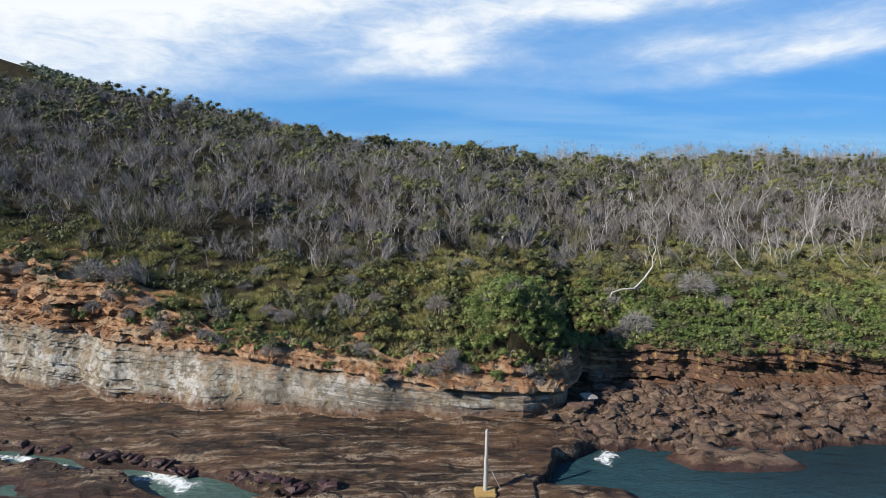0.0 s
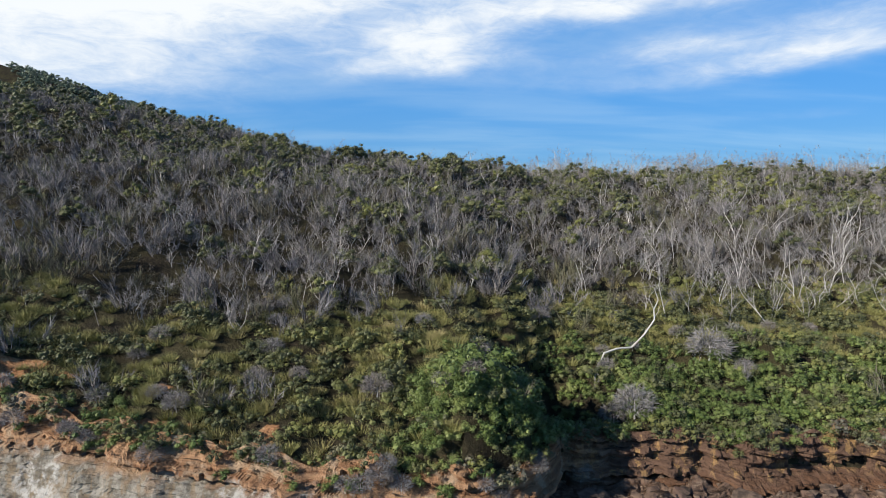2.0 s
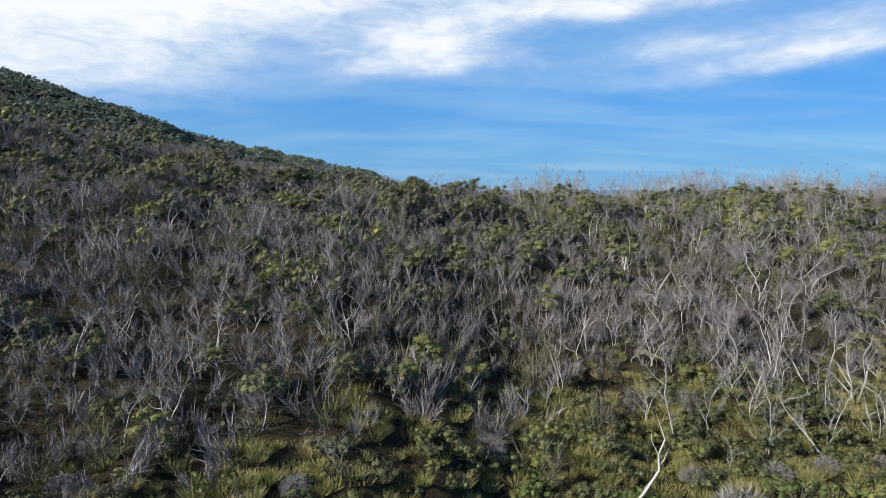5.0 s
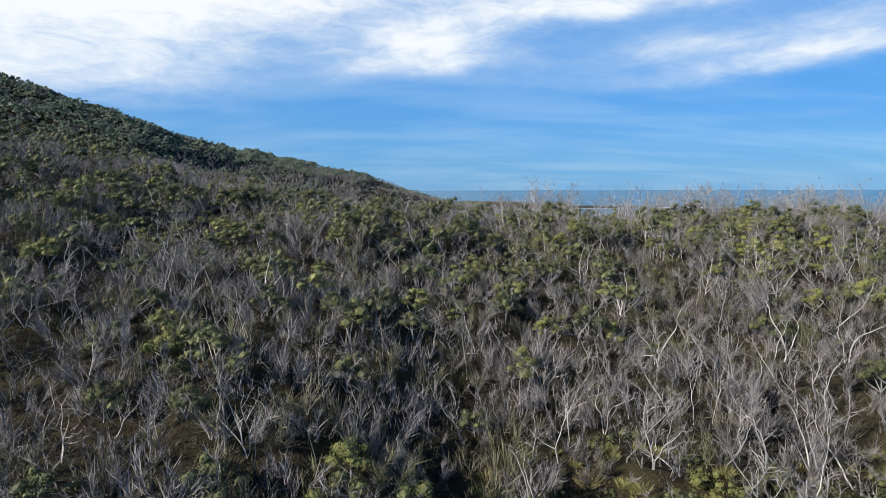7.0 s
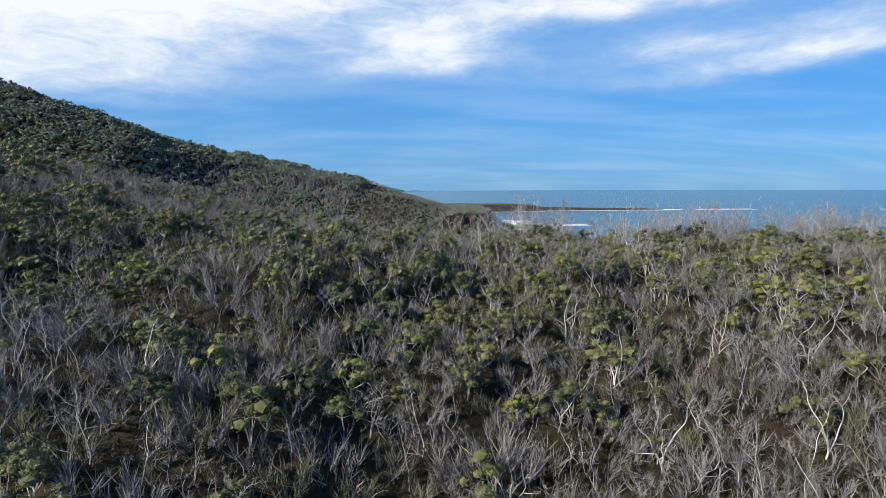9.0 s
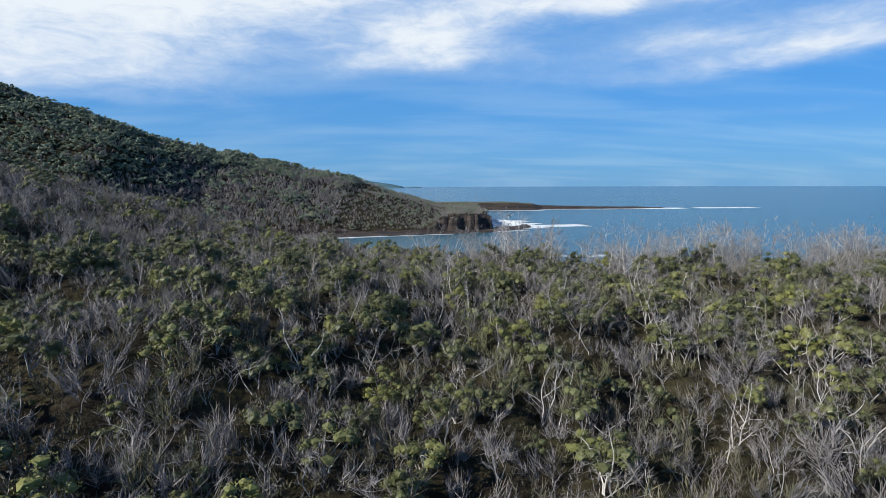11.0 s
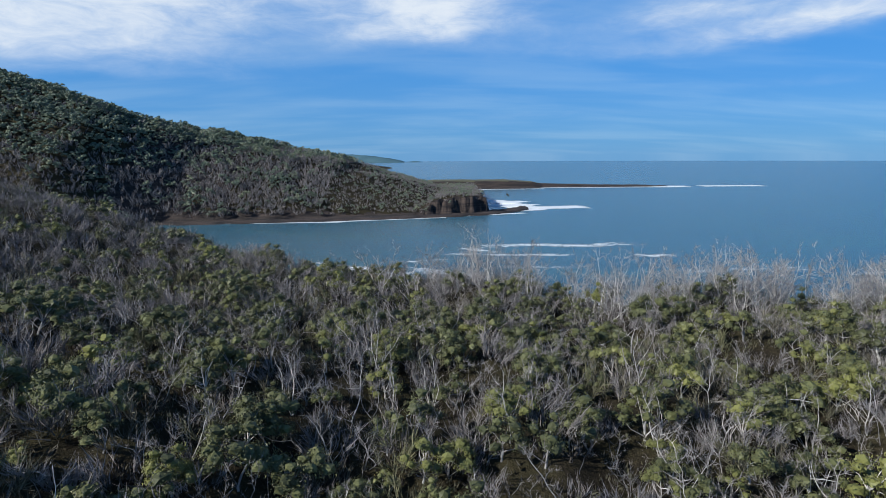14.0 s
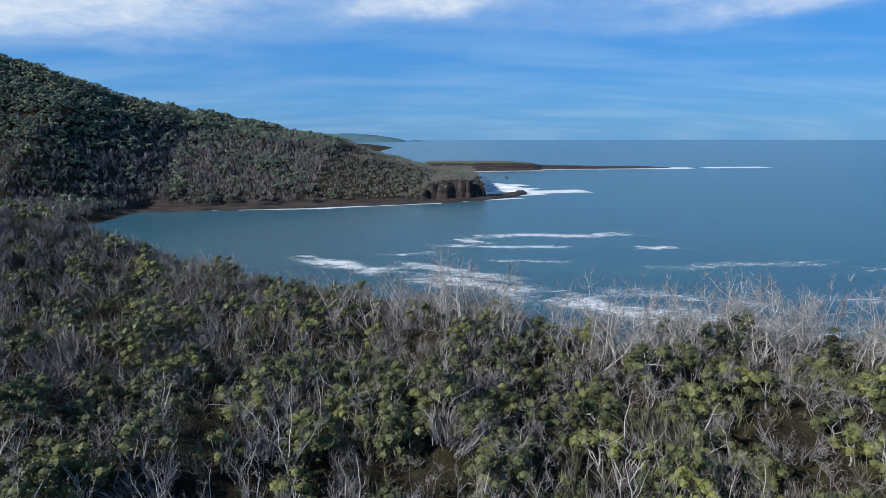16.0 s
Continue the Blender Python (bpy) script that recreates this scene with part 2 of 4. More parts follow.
def shelf_build(g, b):
    p = where(g)
    xyz = g.add("ShaderNodeSeparateXYZ", {0: p}).outputs
    big = g.noise(g.scaled(p, (0.12, 0.35, 0.3)), 1.0, 6.0, 0.6, 0.3)
    mid = g.noise(g.scaled(p, (0.6, 1.5, 1.0)), 1.0, 9.0, 0.7, 0.2)
    lines = g.noise(g.scaled(p, (0.18, 1.6, 1.0)), 1.0, 9.0, 0.68, 0.3)
    fine = g.noise(p, 4.0, 8.0, 0.75)
    c = g.mix(g.step(big, 0.40, 0.60), (0.018, 0.011, 0.007), (0.088, 0.047, 0.026))
    c = g.mix(g.step(mid, 0.50, 0.58, 0.0, 0.8), c, (0.14, 0.088, 0.052))
    c = g.mix(g.math("MULTIPLY", g.step(lines, 0.53, 0.57, 0.0, 0.9), g.step(fine, 0.42, 0.54)), c, (0.34, 0.265, 0.19))
    c = g.mix(g.step(lines, 0.46, 0.38, 0.0, 0.9), c, (0.014, 0.009, 0.007))
    c = g.mix(g.step(fine, 0.53, 0.62, 0.0, 0.8), c, (0.016, 0.011, 0.008))
    c = g.mix(g.step(fine, 0.40, 0.32, 0.0, 0.8), c, (0.19, 0.145, 0.10))
    right = g.step(xyz[0], 9.0, 16.0, 0.0, 0.75)
    c = g.mix(g.math("MULTIPLY", right, g.step(mid, 0.42, 0.55)), c, (0.17, 0.112, 0.082))
    weed = g.step(g.math("ADD", xyz[2], g.math("MULTIPLY", g.math("SUBTRACT", mid, 0.5), 1.2)), 0.62, 0.22)
    c = g.mix(g.math("MULTIPLY", weed, 0.85), c, (0.040, 0.018, 0.016))
    wet = g.step(mid, 0.40, 0.60, 0.35, 0.9)
    put(g, b, color=c, rough=wet, spec=0.35, normal=bump(g, g.math("ADD", g.math("ADD", mid, fine), lines), 1.0, 0.22))


SHELF = material("wet_shelf_rock", shelf_build)


def boulder_build(g, b):
    p = where(g)
    r = g.add("ShaderNodeObjectInfo").outputs["Random"]
    n = g.noise(p, 1.6, 6.0, 0.6, 0.4)
    f = g.noise(p, 7.0, 6.0, 0.65)
    c = g.mix(g.step(n, 0.3, 0.7), (0.026, 0.017, 0.013), (0.17, 0.115, 0.08))
    c = g.mix(g.step(r, 0.5, 1.0, 0.0, 0.6), c, (0.115, 0.066, 0.050))
    c = g.mix(g.step(f, 0.55, 0.72, 0.0, 0.6), c, (0.06, 0.045, 0.035))
    put(g, b, color=c, rough=0.85, normal=bump(g, f, 0.7, 0.06))


BOULDER = material("boulder_rock", boulder_build)


def weed_rock_build(g, b):
    p = where(g)
    n = g.noise(p, 3.0, 7.0, 0.7)
    c = g.mix(g.step(n, 0.35, 0.65), (0.012, 0.008, 0.009), (0.075, 0.030, 0.032))
    c = g.mix(g.step(g.noise(p, 9.0, 5.0, 0.6), 0.55, 0.7, 0.0, 0.6), c, (0.12, 0.075, 0.06))
    put(g, b, color=c, rough=0.6, normal=bump(g, n, 0.9, 0.08))


WEED_ROCK = material("weed_covered_rock", weed_rock_build)


def sea_build(g, b):
    p = where(g)
    xyz = g.add("ShaderNodeSeparateXYZ", {0: p}).outputs
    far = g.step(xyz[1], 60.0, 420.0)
    chop = g.noise(g.scaled(p, (0.45, 0.9, 1)), 1.0, 8.0, 0.68, 0.5)
    swell = g.noise(g.scaled(p, (0.010, 0.035, 1)), 1.0, 4.0, 0.5, 0.3)
    # paling with distance is set in the colour: dark inshore, paler and bluer out
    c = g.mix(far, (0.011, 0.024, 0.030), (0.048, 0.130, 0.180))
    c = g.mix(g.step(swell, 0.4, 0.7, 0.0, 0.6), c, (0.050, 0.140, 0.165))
    pale = g.math("MULTIPLY", g.step(xyz[0], -6.0, -20.0), g.step(xyz[1], 38.5, 41.0))
    pale = g.math("MULTIPLY", pale, g.step(xyz[1], 70.0, 60.0))
    c = g.mix(pale, c, (0.085, 0.145, 0.125))
    h = g.math("ADD", chop, g.math("MULTIPLY", swell, 2.0))
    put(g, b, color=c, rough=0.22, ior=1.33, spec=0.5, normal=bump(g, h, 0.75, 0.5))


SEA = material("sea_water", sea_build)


def foam_build(g, b):
    p = where(g)
    n = g.noise(g.scaled(p, (0.10, 0.22, 1)), 1.0, 7.0, 0.65, 1.2)
    edge = g.add("ShaderNodeAttribute", attribute_name="edge").outputs["Fac"]
    fine = g.noise(g.scaled(p, (0.5, 1.1, 1)), 1.0, 6.0, 0.7, 1.0)
    n = g.math("ADD", g.math("MULTIPLY", n, 0.62), g.math("MULTIPLY", fine, 0.38))
    weight = g.add("ShaderNodeAttribute", attribute_name="weight").outputs["Fac"]
    a = g.step(g.math("ADD", g.math("ADD", n, g.math("MULTIPLY", edge, 0.22)), g.math("SUBTRACT", weight, 0.5)), 0.56, 0.86, 0.0, 0.92)
    put(g, b, color=(0.78, 0.82, 0.84), rough=0.8, alpha=a)


FOAM = material("sea_foam", foam_build)


def near_foam_build(g, b):
    p = where(g)
    n = g.noise(p, 1.3, 7.0, 0.65, 1.5)
    edge = g.add("ShaderNodeAttribute", attribute_name="edge").outputs["Fac"]
    a = g.step(g.math("ADD", n, g.math("MULTIPLY", edge, 0.42)), 0.60, 0.95)
    put(g, b, color=(0.80, 0.84, 0.85), rough=0.8, alpha=a)


NEAR_FOAM = material("surf_foam", near_foam_build)


def far_rock_build(g, b):
    p = where(g)
    n = g.noise(g.scaled(p, (0.05, 0.05, 0.6)), 1.0, 6.0, 0.6, 0.4)
    f = g.noise(p, 0.5, 6.0, 0.65)
    c = g.mix(g.step(n, 0.35, 0.65), (0.016, 0.013, 0.012), (0.060, 0.044, 0.036))
    c = g.mix(g.step(f, 0.5, 0.7, 0.0, 0.7), c, (0.035, 0.025, 0.02))
    put(g, b, color=c, rough=0.9, normal=bump(g, f, 0.8, 1.2))


FAR_ROCK = material("headland_rock", far_rock_build)


def wood_build(g, b):
    p = where(g)
    n = g.noise(g.scaled(p, (6, 6, 0.7)), 2.0, 6.0, 0.6)
    c = g.mix(n, (0.22, 0.20, 0.18), (0.50, 0.48, 0.45))
    put(g, b, color=c, rough=0.85, normal=bump(g, n, 0.5, 0.02))


OLD_WOOD = material("weathered_timber", wood_build)


def ochre_build(g, b):
    n = g.noise(where(g), 5.0, 6.0, 0.6)
    put(g, b, color=g.mix(n, (0.30, 0.19, 0.06), (0.48, 0.33, 0.13)), rough=0.9, normal=bump(g, n, 0.5, 0.03))


OCHRE = material("stained_concrete", ochre_build)


def distant_build(g, b):
    n = g.noise(where(g), 0.01, 5.0, 0.6)
    # blue-green in place of bush green: haze over the distance painted in
    put(g, b, color=g.mix(n, (0.06, 0.12, 0.15), (0.10, 0.18, 0.21)), rough=1.0, spec=0.0)


DISTANT = material("distant_bush_hazed", distant_build)


# ---- shapes of the land ----
def along(x, pairs):
    a = np.array(pairs, float)
    return np.interp(x, a[:, 0], a[:, 1])


def smooth(v, lo, hi):
    t = np.clip((v - lo) / (hi - lo), 0, 1)
    return t * t * (3 - 2 * t)


def wave(x, y, size, seed):
    """Cheap smooth noise, about -1 to 1."""
    r = np.random.RandomState(seed)
    v = 0
    for k in range(5):
        a, ph, f = r.uniform(0, 6.28), r.uniform(0, 6.28), r.uniform(0.6, 1.7) * 6.28 / size
        v = v + np.sin((x * np.cos(a) + y * np.sin(a)) * f + ph + 0.7 * np.sin((y * np.cos(a) - x * np.sin(a)) * f * 0.6 + ph * 2))
    return v / 3.0


def cliff_foot(x):
    return along(x, [(-160, 84), (-75, 69), (-44, 60), (-32, 56.4), (-22, 53.4), (-11, 52), (-1.6, 50.8), (7, 51.2), (11, 53.5),
                     (14, 58.0), (18, 60.0), (22.5, 58.8), (43, 58.8), (80, 61), (200, 72)]) + 0.5 * wave(x, 0 * x, 9, 3)


def cliff_top_height(x):
    return along(x, [(-160, 24), (-75, 18), (-45, 13.4), (-30, 10.2), (-21, 8.2), (-11, 7.4), (0, 6.9), (8, 6.1), (14, 6.0), (22, 5.6), (50, 5.6), (200, 7)]) \
        + 0.7 * wave(x, 0 * x, 9, 5) + 0.35 * wave(x, 0 * x, 3.1, 6)


def cliff_depth(x):
    return along(x, [(-160, 6), (-45, 4.6), (-30, 4.0), (-11, 2.6), (8, 1.6), (16, 1.5), (60, 1.2), (200, 1.2)])


def bay_shore(x):
    return along(x, [(-900, 540), (-165, 520), (-100, 402), (0, 325), (104, 250), (400, 130)]) + 5 * wave(x, 0 * x, 90, 8)


def edge_line(x):
    """Where the near plateau breaks down to the bay."""
    return along(x, [(-300, 300), (-120, 240), (-60, 224), (-9, 210), (9, 196), (30, 187), (54, 177), (100, 172), (200, 165), (400, 150)])


def land(x, y):
    """Height of the ground, without the cliff rock and the shelf."""
    foot, top = cliff_foot(x), cliff_top_height(x)
    d = y - foot - cliff_depth(x)
    rise = along(d, [(0, 0), (6, 3.0), (12, 5.7), (25, 9.6), (40, 12.4), (75, 18.5), (105, 21.8), (140, 23.0), (400, 24)])
    low = 1 - 0.30 * smooth(x, 0, 25) * (1 - smooth(d, 35, 90))
    near = top + rise * low + np.maximum(0, -x - 45) * 0.10 * smooth(d, 20, 90)
    near = near - 5.6 * np.exp(-((x - 17.3 + d * 0.5) / 3.4) ** 2) * (1 - smooth(d, 7, 17)) * smooth(d, 0.2, 3.0)
    near = near + 4.6 * np.exp(-((x - 7.4) / 4.6) ** 2 - ((d - 3.5) / 4.5) ** 2)
    near = near + 3.0 * smooth(-x, -10, 70) * np.exp(-((y - 158) / 34) ** 2) + 0.8 * smooth(y, 110, 150) * (1 - smooth(x, 10, 45)) * (1 - smooth(y, 155, 175)) - 1.4 * smooth(y, 160, 185) * (1 - smooth(x, 20, 50)) * smooth(x, -40, -5) - 0.9 * smooth(y, 130, 165) * smooth(x, 25, 60)
    near = near + 0.7 * wave(x, y, 17, 11) * smooth(d, 2, 15) + 1.0 * wave(x, y, 43, 12) * smooth(d, 15, 40)
    near = near + 2.6 * smooth(y, 84, 108) * (1 - smooth(y, 140, 168))
    # the far side falls to the bay
    e = edge_line(x)
    shore = bay_shore(x)
    floor = along(x, [(-900, 40), (-260, 14), (-190, 5), (-150, -3), (900, -3)])
    fall = np.clip((y - e) / np.clip((shore - e) * 0.7, 30, 120), 0, 1.0)
    near = near * (1 - smooth(fall, -0.15, 0.95)) + floor * smooth(fall, -0.15, 0.95)
    near = np.where((y > shore) & (x > -150), -6.0, near)
    # the hill behind the bay
    far_shore = along(x, [(-900, 420), (-230, 440), (-170, 500), (-71, 519), (20, 545), (66, 566), (90, 590), (104, 612), (106, 900), (900, 900)]) + 2 * wave(x, y, 30, 21)
    crest = along(x, [(-900, 310), (-355, 123), (-280, 98), (-205, 71), (-130, 54), (-55, 39), (24, 15), (62, 13), (66, 1.2), (106, 1.2), (900, 1.2)])
    up = y - far_shore
    hill = crest * along(up, [(0, 0.0), (14, 0.02), (20, 0.14), (50, 0.45), (95, 0.84), (130, 1.0), (190, 0.92), (300, 0.3), (400, -0.4)])
    hill = hill + 2.5 * wave(x, y, 60, 23) * smooth(up, 40, 120) * smooth(crest, 10, 40) + 0.4 * wave(x, y, 14, 25)
    # steep rock bluff at the headland's end, on a flat shelf
    bluff = (13.5 + 1.2 * wave(x, y, 25, 27)) * smooth(up + 3 * wave(x, y, 9, 28), 13, 19) * smooth(x, -5, 35) * (1 - smooth(x + 1.5 * wave(y, x, 8, 29), 63, 68))
    hill = np.where(up < 260, np.maximum(np.maximum(hill, bluff), 1.2 + 0.5 * wave(x, y, 12, 26)), np.minimum(hill, crest))
    hill = np.where(up < 0, np.minimum(hill, 1.0 + up * 0.5), hill)
    hill = np.where((x > 64) & (up > 26), -6.0, hill)
    hill = np.maximum(hill, -6)
    return np.maximum(near, hill)


def bare(x, y):
    """Patches of raw orange earth just above the cliff, 0 to 1."""
    d = y - cliff_foot(x) - cliff_depth(x)
    reach = along(x, [(-160, 8), (-45, 7), (-30, 5), (-12, 4), (4, 2), (8, 0.2), (200, 0.2)])
    return smooth(0.9 * wave(x, y, 6.5, 95) + 0.5 * wave(x, y, 2.6, 96) + 0.9 - 1.5 * d / reach, 0.15, 0.75) * (d < reach * 1.5)


def add_mesh(name, verts, faces, mats, index=None, parent=None, attrs=None, shade=False):
    """A mesh object from arrays; faces all of one size."""
    verts, faces = np.asarray(verts, np.float32), np.asarray(faces, np.int32)
    me = bpy.data.meshes.new(name)
    n, k = faces.shape
    me.vertices.add(len(verts))
    me.vertices.foreach_set("co", verts.ravel())
    me.loops.add(n * k)
    me.loops.foreach_set("vertex_index", faces.ravel())
    me.polygons.add(n)
    me.polygons.foreach_set("loop_start", np.arange(n, dtype=np.int32) * k)
    if index is not None:
        me.polygons.foreach_set("material_index", np.asarray(index, np.int32))
    me.polygons.foreach_set("use_smooth", np.full(n, shade))
    for m in mats:
        me.materials.append(m)
    for key, v in (attrs or {}).items():
        a = me.attributes.new(key, "FLOAT", "POINT")
        a.data.foreach_set("value", np.asarray(v, np.float32))
    me.update(calc_edges=True)
    ob = new(name, me)
    if parent is not None:
        ob.parent = parent
    return ob


def grid_faces(nu, nv):
    i = np.arange(nu - 1)[:, None] * nv + np.arange(nv - 1)[None, :]
    i = i.ravel()
    return np.stack([i, i + nv, i + nv + 1, i + 1], 1)


def sheet(xs, ys, height):
    gx, gy = np.meshgrid(xs, ys, indexing="ij")
    return np.stack([gx, gy, height(gx, gy)], -1).reshape(-1, 3), grid_faces(len(xs), len(ys))[:, ::1]


# ---- ground and sea ----
def build_ground():
    xs = np.concatenate([np.linspace(-2400, -260, 30), np.arange(-250, -130, 6), np.arange(-130, 150, 1.6), np.arange(150, 420, 7), np.linspace(430, 2400, 20)])
    ys = np.concatenate([np.linspace(-2000, 30, 16), np.arange(40, 76, 0.8), np.arange(76, 270, 1.6), np.arange(272, 500, 6), np.arange(500, 660, 2.0), np.arange(660, 800, 6), np.linspace(810, 2400, 40)])

    def height(x, y):
        z = land(x, y)
        front = y < cliff_foot(x) + cliff_depth(x)
        return np.where(front, -5.0, z)
    v, f = sheet(xs, ys, height)
    mid = v[f].mean(1)
    steep = np.ptp(v[f][:, :, 2], axis=1)
    rock = ((mid[:, 1] > 480) & (mid[:, 1] < 700) & ((mid[:, 2] < 2.6) | (steep > 1.7)) & (mid[:, 0] > -200)).astype(int)
    tagged(add_mesh("ground", v, f, [SOIL, FAR_ROCK], rock, attrs={"bare": bare(v[:, 0], v[:, 1])}, shade=True), "dark leaf litter soil under coastal scrub", "ground", kind="structure")


build_ground()


def build_sea():
    ring = [0, 40, 60, 100, 160, 250, 400, 700, 1200, 2200, 3600, 4940]
    ang = np.linspace(0, 2 * np.pi, 73)[:-1]
    v = [(0, 60, 0)]
    for r in ring[1:]:
        v += [(r * math.sin(a), 60 + r * math.cos(a), 0) for a in ang]
    f = []
    for k in range(len(ring) - 2):
        for j in range(72):
            a, c = 1 + k * 72 + j, 1 + k * 72 + (j + 1) % 72
            f.append((a, c, c + 72, a + 72))
    for j in range(0, 72, 2):
        f.append((0, 1 + (j + 2) % 72, 1 + (j + 1) % 72, 1 + j))
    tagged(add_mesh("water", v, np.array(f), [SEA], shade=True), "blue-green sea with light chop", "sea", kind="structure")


build_sea()


# ---- plants: shapes made once, then set out ----
def needles(r, roots, ways, length, width):
    """Thin upright triangles from roots along ways."""
    n = len(roots)
    side = np.cross(ways, r.normal(size=(n, 3)))
    side /= np.linalg.norm(side, axis=1)[:, None] + 1e-9
    w = (np.asarray(width) * np.ones(n))[:, None] * 0.5
    v = np.stack([roots - side * w, roots + side * w, roots + ways * (np.asarray(length) * np.ones(n))[:, None]], 1)
    return v.reshape(-1, 3), np.arange(3 * n).reshape(-1, 3)


def leaves(r, centres, size, out=None):
    """Small leaf triangles round each centre; out: the way that each leaf roughly faces."""
    n = len(centres)
    q = r.normal(size=(n, 3)) * 0.55
    q = q + (out if out is not None else 0.0) + np.array([0, 0, 0.25])
    a = np.cross(q, r.normal(size=(n, 3)))
    a /= np.linalg.norm(a, axis=1)[:, None] + 1e-9
    b = np.cross(q, a)
    b /= np.linalg.norm(b, axis=1)[:, None] + 1e-9
    s = (size * r.uniform(0.6, 1.3, n))[:, None]
    v = np.stack([centres - a * s * 0.6 - b * s * 0.15, centres + b * s * 0.55, centres + a * s * 0.75], 1)
    return v.reshape(-1, 3), np.arange(3 * n).reshape(-1, 3)


def tube(points, radii, sides=4):
    """A tapered limb along points, as triangles."""
    pts, vs, fs = [Vector(p) for p in points], [], []
    for i, p in enumerate(pts):
        d = (pts[min(i + 1, len(pts) - 1)] - pts[max(i - 1, 0)]).normalized()
        u = d.orthogonal().normalized()
        w = d.cross(u)
        for k in range(sides):
            a = 2 * math.pi * k / sides
            vs.append(p + (u * math.cos(a) + w * math.sin(a)) * radii[i])
    for i in range(len(pts) - 1):
        for k in range(sides):
            a, b = i * sides + k, i * sides + (k + 1) % sides
            fs += [(a, b, b + sides), (a, b + sides, a + sides)]
    return np.array([tuple(v) for v in vs]), np.array(fs)


def joined(pieces):
    vs, fs, n = [], [], 0
    for v, f in pieces:
        vs.append(v)
        fs.append(f + n)
        n += len(v)
    return np.concatenate(vs), np.concatenate(fs)


def limb_path(r, start, way, length, steps, bend):
    pts, d, p = [Vector(start)], Vector(way).normalized(), Vector(start)
    for _ in range(steps):
        d = (d + Vector(r.normal(size=3) * bend) + Vector((0, 0, 0.10))).normalized()
        p = p + d * (length / steps)
        pts.append(p.copy())
    return pts


def dead_tree_shape(seed, height, stems=2, twigs=110, lean=0.35, thick=0.075, apart=False, steps=7, limbs=5, bend=0.20):
    """Bare, burnt tree: pale crooked stems, rising limbs, a haze of fine twigs."""
    r = np.random.RandomState(seed)
    wood, tips = [], []
    for s in range(stems):
        a = r.uniform(0, 6.28)
        way = (math.cos(a) * lean, math.sin(a) * lean, 1)
        length = height * r.uniform(0.7, 1.0)
        path = limb_path(r, (0.12 * math.cos(a), 0.12 * math.sin(a), -0.3), way, length, steps, bend)
        t = thick * r.uniform(0.75, 1.25)
        rad = [t * (1 - 0.78 * i / steps) for i in range(steps + 1)]
        wood.append(tube(path, rad, 4 if apart else 3))
        tips += [(path[k], (path[k] - path[k - 1]).normalized()) for k in (steps - 1, steps)]
        for b in range(limbs):
            k = r.randint(2, steps)
            p = path[k]
            a = r.uniform(0, 6.28)
            d = Vector((math.cos(a), math.sin(a), r.uniform(0.4, 1.4)))
            bl = length * r.uniform(0.2, 0.42)
            bp = limb_path(r, p, d, bl, 3, 0.28)
            br = rad[k] * 0.68
            wood.append(tube(bp, [br, br * 0.75, br * 0.5, br * 0.25], 3))
            tips += [(bp[j], (bp[j] - bp[j - 1]).normalized()) for j in (1, 2, 3)]
    roots, ways = [], []
    for i in range(twigs):
        p, d = tips[r.randint(len(tips))]
        roots.append(p + Vector(r.normal(size=3) * 0.08))
        ways.append((d * 0.6 + Vector(r.normal(size=3) * 0.6) + Vector((0, 0, 0.3))).normalized())
    tw = needles(r, np.array(roots), np.array(ways), r.uniform(0.3, 0.85, twigs), r.uniform(0.02, 0.045, twigs))
    return (wood if apart else joined(wood)), tw


ICO = bmesh.new()
bmesh.ops.create_icosphere(ICO, subdivisions=1, radius=1.0)
ICO.verts.index_update()
ICO_V = np.array([tuple(q.co) for q in ICO.verts])
ICO_F = np.array([[q.index for q in k.verts] for k in ICO.faces])
ICO.free()


def clump(r, centre, size):
    """The dense inside of a bunch of leaves, uneven and a little flat."""
    v = ICO_V * r.uniform(0.75, 1.15, (len(ICO_V), 1)) * np.array([1, 1, 0.75]) * size
    return v + np.array(tuple(centre)), ICO_F.copy()


def green_tree_shape(seed, height, spread, count, size, clumps=12):
    """Small gum or banksia: short crooked trunk, tight clumps of leaves with gaps between."""
    r = np.random.RandomState(seed)
    wood, cen, outs = [], [], []
    path = limb_path(r, (0, 0, -0.3), (r.uniform(-.3, .3), r.uniform(-.3, .3), 1), height * 0.6, 4, 0.2)
    wood.append(tube(path, [0.10, 0.085, 0.07, 0.055, 0.04], 4))
    cores = []
    for c in range(clumps):
        a, q = r.uniform(0, 6.28), math.sqrt(r.uniform(0.02, 1))
        rise = (1 - q * q) ** 0.5
        p = Vector((math.cos(a) * q * spread, math.sin(a) * q * spread, height * (0.30 + 0.64 * rise * r.uniform(0.4, 1.05))))
        k = r.randint(1, 5)
        mid = (path[k] + p) / 2 + Vector(r.normal(size=3) * 0.15)
        if c % 2 == 0:
            wood.append(tube([path[k], mid, p], [0.05, 0.03, 0.012], 3))
        ball = spread * r.uniform(0.27, 0.45)
        cores.append(clump(r, p, ball * 0.70))
        m = count // clumps
        off = r.normal(size=(m, 3))
        off[:, 2] = np.abs(off[:, 2]) - 0.6
        off /= np.linalg.norm(off, axis=1)[:, None]
        outs.append(off.copy())
        off *= r.uniform(0.75, 1.15, m)[:, None] * np.array([1, 1, 0.8]) * ball
        cen.append(np.array(p) + off)
    return joined(wood), joined([leaves(r, np.concatenate(cen), size, np.concatenate(outs))] + cores)


